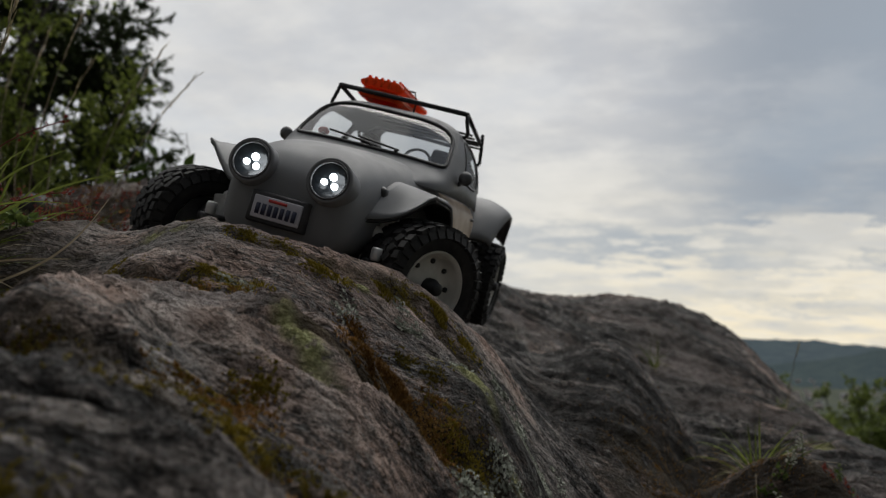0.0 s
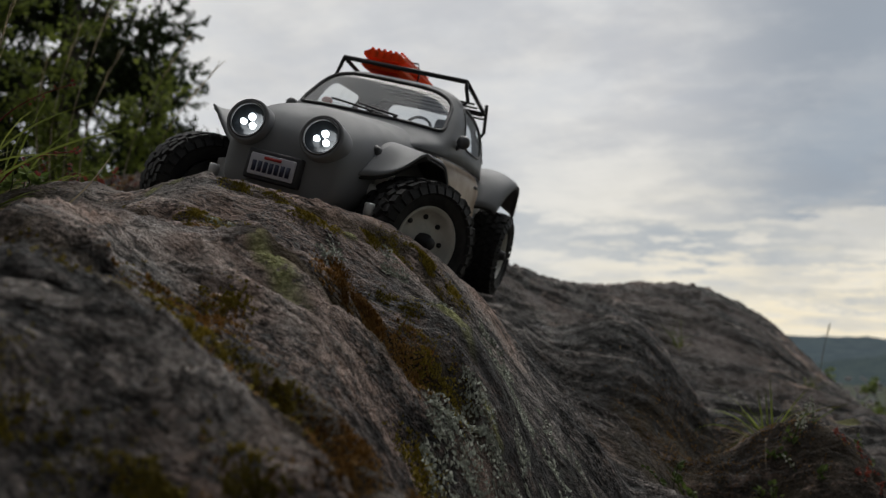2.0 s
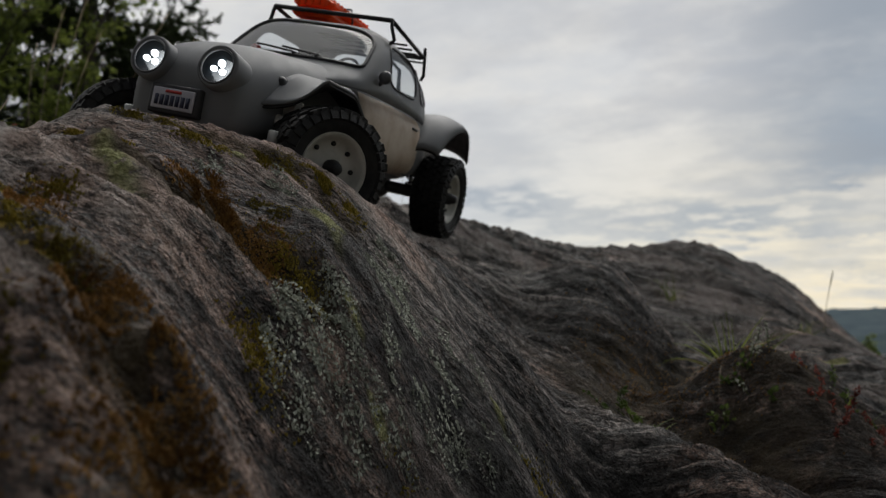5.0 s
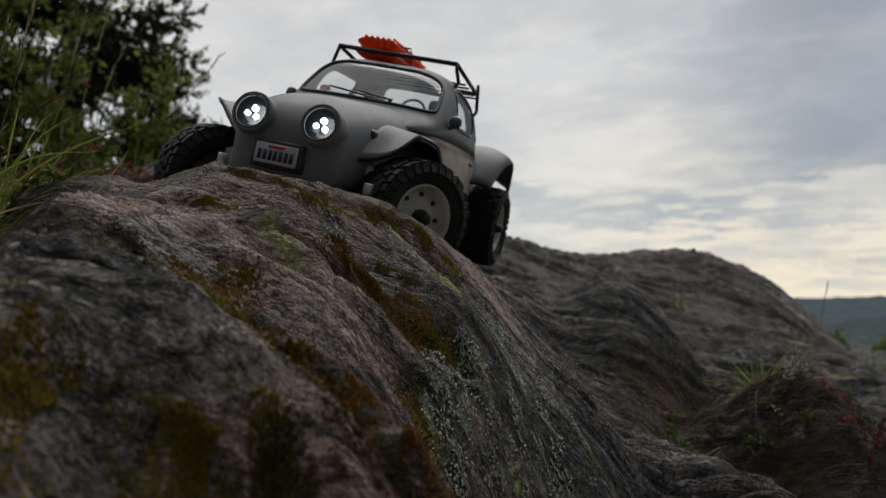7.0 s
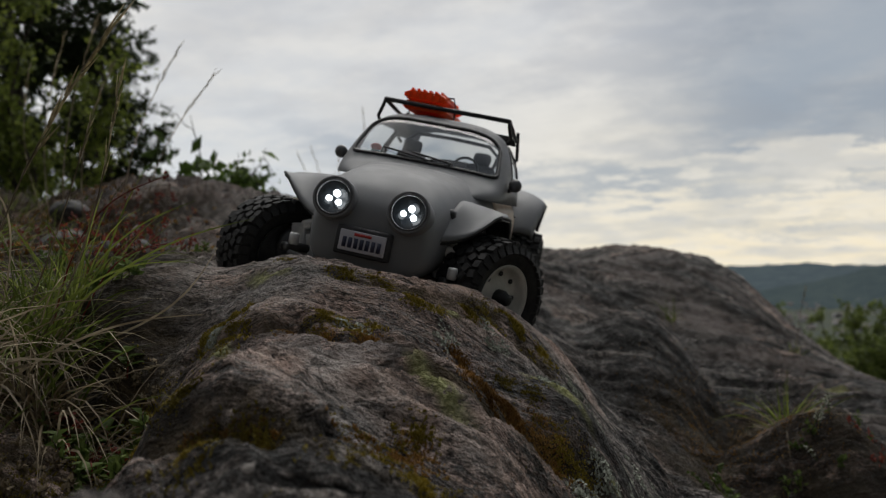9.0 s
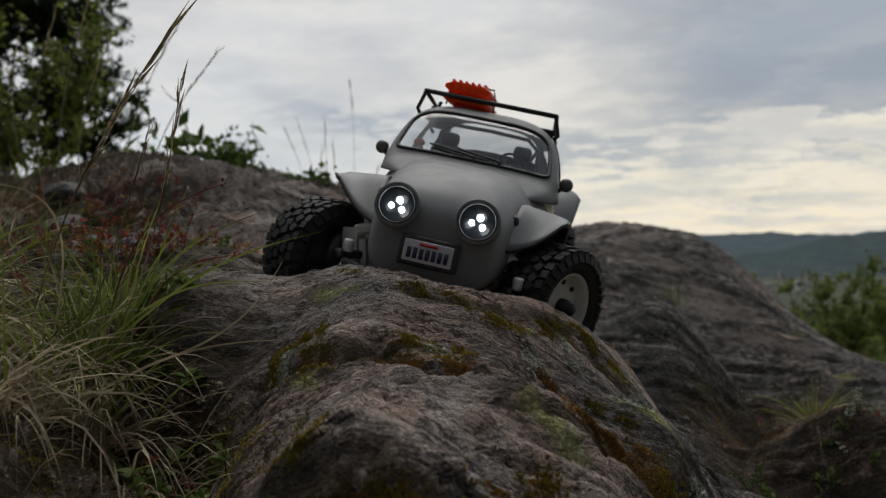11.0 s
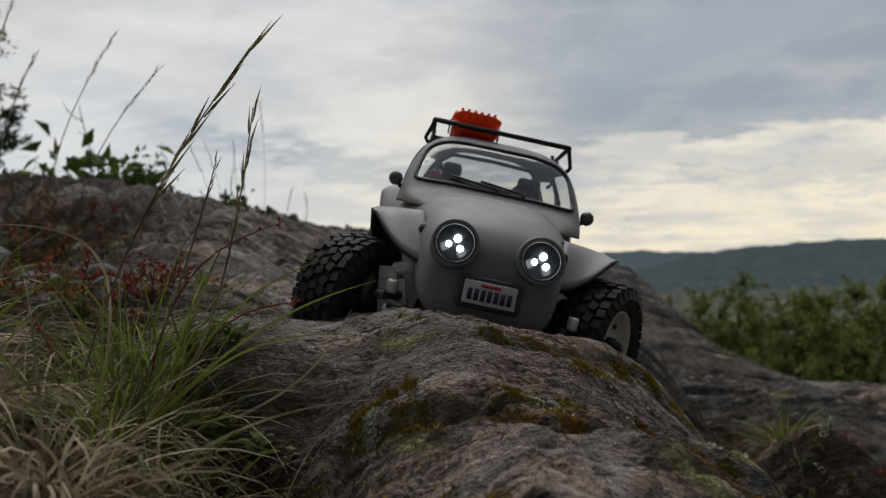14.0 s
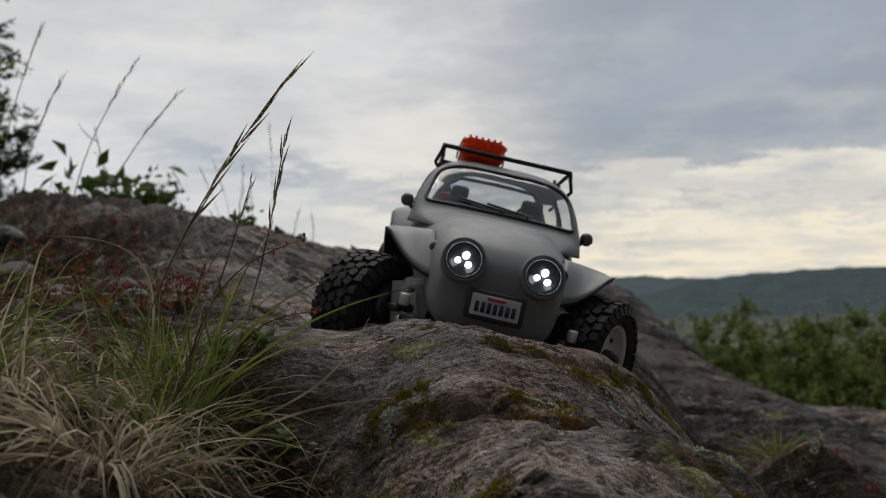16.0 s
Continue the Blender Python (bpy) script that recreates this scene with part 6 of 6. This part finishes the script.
def build_wheel():
    """A knobbly tyre on a cream rim with spokes' holes and a black hub nut; axis along x, outer face at +x."""
    wheel = new("wheel")
    R, Wd = 0.0425, 0.034
    h = Wd / 2
    bm = bmesh.new()
    prof = [(0.0235, -0.72 * h), (0.0265, -0.94 * h), (0.0320, -1.02 * h), (0.0370, -0.98 * h), (0.0392, -0.84 * h), (0.0397, -0.4 * h), (0.0398, 0), (0.0397, 0.4 * h), (0.0392, 0.84 * h), (0.0370, 0.98 * h), (0.0320, 1.02 * h), (0.0265, 0.94 * h), (0.0235, 0.72 * h)]
    lathe(bm, prof, 72)
    part("tyre", bm, RUBBER, wheel, "black knobbly off-road tyre")
    bm = bmesh.new()
    got = bmesh.ops.create_cube(bm, size=1)
    for v in got["verts"]:
        if v.co.z > 0:
            v.co.x, v.co.y = 0.91 * v.co.x, 0.86 * v.co.y
    block = bpy.data.meshes.new("tread_block")
    bm.to_mesh(block)
    bm.free()
    block.materials.append(RUBBER)
    n = 32

    def lug(mtx, size):
        ob = new("tread_block", block)
        ob.parent, ob.matrix_basis = wheel, mtx @ Matrix.Diagonal((*size, 1))

    for i in range(n):
        for row, (x, wx, skew, off) in enumerate(((-0.80, 0.29, 8, 0.0), (-0.40, 0.29, -22, 0.5), (0.0, 0.29, 24, 0.0), (0.40, 0.29, -22, 0.5), (0.80, 0.29, 8, 0.0))):
            a = 360 * (i + off + 0.14 * math.sin(i * 2.4 + row)) / n
            lug(pose(0, 0, 0, a, 0, 0) @ pose(x * h, 0, 0.0407 if row in (1, 2, 3) else 0.0399, 0, 0, skew), (wx * h * 1.22, 0.0064, 0.0036))
        for sg in (-1, 1):     # shoulder lugs
            lug(pose(0, 0, 0, 360 * (i + 0.25) / n, 0, 0) @ pose(sg * 0.99 * h, 0, 0.0366, 0, sg * 62, 0), (0.0072, 0.0060, 0.0024))
    bm = bmesh.new()
    lathe(bm, [(0.0225, -0.70 * h), (0.0215, -0.3 * h), (0.0215, 0.45 * h), (0.0235, 0.62 * h), (0.0252, 0.78 * h), (0.0252, 0.86 * h), (0.0240, 0.88 * h), (0.0218, 0.72 * h), (0.0205, 0.40 * h), (0.0150, 0.36 * h), (0.0085, 0.50 * h), (0.0040, 0.50 * h), (0.0001, 0.50 * h)], 56)
    rim = part("rim", bm, CREAM, wheel, "cream white steel-style rim")
    for i in range(8):
        bm = bmesh.new()
        lathe(bm, [(0.0001, 0.0), (0.0018, 0.0), (0.0018, 0.0016), (0.0001, 0.0016)], 12, pose(0, 0, 0, 45 * i, 0, 0) @ pose(0.355 * h, 0, 0.0172))
        part("rim_hole", bm, BLACK, rim)
    bm = bmesh.new()
    lathe(bm, [(0.0062, 0.45 * h), (0.0062, 0.80 * h), (0.0050, 0.86 * h), (0.0042, 1.10 * h), (0.0030, 1.16 * h), (0.0001, 1.16 * h)], 12)
    part("hub_nut", bm, BLACK, wheel, "black wheel hub nut")
    bm = bmesh.new()
    lathe(bm, [(0.0215, -0.35 * h), (0.0160, -0.30 * h), (0.0080, -0.55 * h), (0.0001, -0.55 * h)], 40)
    part("brake_disc", bm, GUN, wheel, "dark metal back of the rim")
    return wheel


first = build_wheel()
STEER = -36
placed = False
for y, turn in ((0.0, STEER), (BASE, 0)):
    for sgn in (-1, 1):
        m = pose(sgn * TRACK, y, HUB - (0.004 if sgn < 0 and y == 0 else 0), 0, 0, turn + (0 if sgn > 0 else 180))
        w = first if not placed else copy_thing(first, m)
        w.parent, w.matrix_basis = car, m
        placed = True


def bar(name, a, b, r, material, label="", n=10):
    bm = bmesh.new()
    tube(bm, [a, b], r, n)
    return part(name, bm, material, car, label)


def build_running_gear():
    for y in (0.0, BASE):
        bm = bmesh.new()
        tube(bm, [(-0.062, y, 0.042), (-0.02, y, 0.043), (0.02, y, 0.043), (0.062, y, 0.042)], 0.0065, 12)
        bmesh.ops.create_uvsphere(bm, u_segments=18, v_segments=12, radius=0.0145, matrix=pose(0.012, y, 0.043) @ Matrix.Diagonal((1.1, 1, 1, 1)))
        part("axle", bm, GUN, car, "dark metal axle housing")
        for sgn in (-1, 1):
            bm = bmesh.new()
            for k in range(60):
                a = k * 0.55
                p = Vector((sgn * 0.044 + 0.0052 * math.cos(a), y + 0.014 + 0.0052 * math.sin(a), 0.046 + 0.036 * k / 59))
                if k:
                    tube(bm, [last, p], 0.0010, 5)
                last = p
            shock = part("shock_absorber", bm, BLACK, car, "black coil spring damper")
            bm = bmesh.new()
            tube(bm, [(sgn * 0.044, y + 0.014, 0.044), (sgn * 0.044, y + 0.014, 0.090)], 0.0026, 10)
            part("damper_rod", bm, STEEL, shock)
    for sgn in (-1, 1):
        bm = bmesh.new()     # steering knuckle: a broad cast block with a hollow face, forked round the axle's end
        box(bm, (0.013, 0.014, 0.040), (sgn * 0.0590, -0.010, 0.045), (0, sgn * 10, STEER * 0.6), 0.0009)
        box(bm, (0.017, 0.016, 0.008), (sgn * 0.0535, -0.010, 0.0660), (0, sgn * 20, 0), 0.0025)
        box(bm, (0.017, 0.016, 0.008), (sgn * 0.0555, -0.010, 0.0240), (0, -sgn * 16, 0), 0.0025)
        box(bm, (0.005, 0.008, 0.024), (sgn * 0.0510, -0.014, 0.047), (0, sgn * 14, 0), 0.0006)
        kn = part("steering_knuckle", bm, STEEL, car, "silver cast metal steering knuckle", False)
        bm = bmesh.new()
        lathe(bm, [(0.0001, -0.004), (0.0155, -0.004), (0.0170, 0.0), (0.0155, 0.004), (0.0001, 0.004)], 28, pose(sgn * 0.0690, 0.0, 0.044, 0, 0, STEER))
        part("bearing_cap", bm, GUN, kn)
        bm = bmesh.new()
        box(bm, (0.008, 0.026, 0.006), (sgn * 0.0590, -0.022, 0.0475), (0, 0, STEER), 0.0018)
        part("steering_arm", bm, GUN, kn)
        for z in (0.0545, 0.0385):
            bm = bmesh.new()
            lathe(bm, [(0.0001, -0.0042), (0.0030, -0.0042), (0.0036, -0.003), (0.0036, 0.003), (0.0030, 0.0042), (0.0001, 0.0042)], 14, pose(sgn * 0.0585, -0.0335, z, 0, 90, 0))
            part("bolt", bm, STEEL, kn, "bright bolt")
        bm = bmesh.new()     # the chassis end plate: a pointed cast frame, its lower arm running out to the knuckle
        for a, b, w in (((0.0440, 0.052), (0.0500, 0.083), 0.0085), ((0.0500, 0.083), (0.0560, 0.080), 0.0075), ((0.0560, 0.080), (0.0480, 0.050), 0.0060), ((0.0430, 0.056), (0.0480, 0.036), 0.0080), ((0.0470, 0.038), (0.0590, 0.0215), 0.0070)):
            mid, run = ((a[0] + b[0]) / 2, (a[1] + b[1]) / 2), (b[0] - a[0], b[1] - a[1])
            box(bm, (math.hypot(*run) + 0.003, 0.011, w), (sgn * mid[0], -0.006, mid[1]), (0, -math.degrees(math.atan2(run[1], sgn * run[0])), 0), 0.0006)
        part("bracket", bm, STEEL, car, "silver cast metal bracket", False)
        bm = bmesh.new()
        tube(bm, [(sgn * 0.060, 0.0, 0.028), (sgn * 0.044, 0.03, 0.038), (sgn * 0.030, 0.09, 0.046)], 0.0034, 10)
        part("lower_link", bm, GUN, car, "dark metal suspension link")
    bm = bmesh.new()
    tube(bm, [(-0.059, -0.0380, 0.0440), (-0.040, -0.0400, 0.0408)], 0.0030, 10)
    rod = part("tie_rod", bm, BLACK, car, "black tie rod end")
    bm = bmesh.new()
    tube(bm, [(0.059, -0.0380, 0.0440), (0.040, -0.0400, 0.0408)], 0.0030, 10)
    part("rod_end", bm, BLACK, rod)
    bm = bmesh.new()
    tube(bm, [(-0.046, -0.0400, 0.0412), (0.046, -0.0400, 0.0412)], 0.0026, 12)
    part("rod", bm, STEEL, rod, "bright steel rod")
    bm = bmesh.new()
    box(bm, (0.052, 0.27, 0.008), (0, 0.135, 0.044), bevel=0.003)
    box(bm, (0.040, 0.06, 0.010), (0, -0.012, 0.0385), (-6, 0, 0), 0.003)
    part("chassis", bm, BLACK, car, "black chassis plate")
    bm = bmesh.new()     # the pointed skid plate under the nose
    box(bm, (0.046, 0.020, 0.004), (0.004, -0.030, 0.0400), (-18, 0, 0), 0.0015)
    box(bm, (0.022, 0.016, 0.006), (0.006, -0.030, 0.0350), (-14, 0, 0), 0.002)
    part("skid_plate", bm, GUN, car, "dark plastic skid plate")
    bm = bmesh.new()
    tube(bm, [(-0.032, 0.30, 0.060), (-0.032, 0.345, 0.066), (-0.030, 0.350, 0.085), (0.030, 0.350, 0.085), (0.032, 0.345, 0.066), (0.032, 0.30, 0.060)], 0.0024, 8)
    part("rear_bumper", bm, BLACK, car, "black tube rear bumper")


build_running_gear()


def build_trim():
    for sgn in (-1, 1):
        bm = bmesh.new()
        bmesh.ops.create_uvsphere(bm, u_segments=20, v_segments=12, radius=0.0056, matrix=pose(sgn * 0.0772, 0.088, 0.1247) @ Matrix.Diagonal((1, 0.75, 1, 1)))
        mirror = part("mirror", bm, GUN, car, "round dark door mirror")
        bm = bmesh.new()
        tube(bm, [(sgn * 0.067, 0.094, 0.1180), (sgn * 0.0725, 0.091, 0.1195), (sgn * 0.0762, 0.089, 0.1227)], 0.0022, 8, 0.8)
        part("mirror_arm", bm, GUN, mirror)
        bm = bmesh.new()
        a = cabin_at(0.0705, sgn * 0.010 + 0.012)
        line = [cabin_at(0.0712 + 0.0035 * f, sgn * 0.012 + 0.012 - 0.036 * f) + Vector((0, -0.0012, 0.0014)) for f in np.linspace(0, 1, 7)]
        tube(bm, [a + Vector((0, -0.002, 0.0)), *line], 0.0009, 6)
        wiper = part("wiper", bm, BLACK, car, "black windscreen wiper")
        bm = bmesh.new()
        lathe(bm, [(0.0001, -0.002), (0.0017, -0.002), (0.0017, 0.002), (0.0001, 0.002)], 10, Matrix.Translation(a) @ pose(0, 0, 0, 0, 90, 0))
        part("wiper_pivot", bm, BLACK, wiper)
    # roof rack: a low frame of thin bars on four bent feet
    rack = thing("roof_rack", "", "")
    del_keys = [k for k in ("label", "category") if k in rack]
    for k in del_keys:
        del rack[k]
    rack.parent = car
    z, z2, y0, y1, x0 = 0.1800, 0.1745, 0.1245, 0.215, 0.0575

    def rail(name, pts, r=0.0019):
        bm = bmesh.new()
        tube(bm, pts, r, 8)
        part(name, bm, BLACK, rack, "black metal rack bar")

    rail("front_bar", [(-x0, y0, z), (x0, y0, z)], 0.0021)
    rail("rear_bar", [(-x0, y1, z - 0.009), (x0, y1, z - 0.009)])
    for sgn in (-1, 1):
        rail("side_bar", [(sgn * x0, y0, z), (sgn * x0, y1, z - 0.009)])
        for y in (y0, y1):
            rail("foot", [(sgn * x0, y, z), (sgn * (x0 + 0.0010), y, z2), (sgn * (x0 + 0.0045), y + (0.002 if y == y0 else -0.002), 0.1640 if y == y0 else 0.153), (sgn * 0.0590, y + 0.001, 0.1600 if y == y0 else 0.149)], 0.0017)
    for i in range(5):
        y = 0.168 + 0.056 * i / 4
        rail("slat", [(-x0, y, z2 - 0.002 - 0.0045 * (y - y0) / (y1 - y0)), (x0, y, z2 - 0.002 - 0.0045 * (y - y0) / (y1 - y0))], 0.0010)


build_trim()

# the recovery boards strapped on the rack
boards = thing("recovery_board", "orange ridged plastic recovery boards lying on the roof rack", "recovery board", car.matrix_world @ pose(-0.0225, 0.127, 0.1752))


def build_boards():
    for i, z in enumerate((0.0, 0.0092)):
        bm = bmesh.new()
        prof = [(-0.0205, 0.0030), (-0.0165, 0.0), (0.0165, 0.0), (0.0205, 0.0030), (0.0205, 0.0055), (0.0160, 0.0086), (-0.0160, 0.0086), (-0.0205, 0.0055)]
        if i:
            prof = [(x * (1 if zz < 0.006 else 0.92), zz) for x, zz in prof]
        ends = []
        for y, s in ((0.0, 0.90), (0.003, 1.0), (0.091, 1.0), (0.094, 0.9)):
            ends.append([bm.verts.new((x * s, y, z + 0.0043 + (zz - 0.0043) * s)) for x, zz in prof])
        for a, b in zip(ends, ends[1:]):
            for k in range(8):
                bm.faces.new((a[k], a[(k + 1) % 8], b[(k + 1) % 8], b[k]))
        bm.faces.new(ends[0]), bm.faces.new(ends[-1])
        for r in range(12):
            for c in range(6):
                box(bm, (0.0022, 0.0030, 0.0034), (-0.0140 + 0.0056 * c, 0.006 + 0.0075 * r, z + 0.0090))
        for k in range(5):
            box(bm, (0.0026, 0.0020, 0.0050), (-0.014 + 0.007 * k, -0.0004, z + 0.0043), bevel=0.0006)
        part("board", bm, ORANGE, boards, smooth=False)
    bm = bmesh.new()
    tube(bm, [(-0.022, 0.04, 0.0), (-0.0222, 0.04, 0.010), (-0.019, 0.04, 0.0205), (0.019, 0.04, 0.0205), (0.0222, 0.04, 0.010), (0.022, 0.04, 0.0)], 0.0008, 6)
    part("strap", bm, BLACK, boards, "thin black strap")


build_boards()
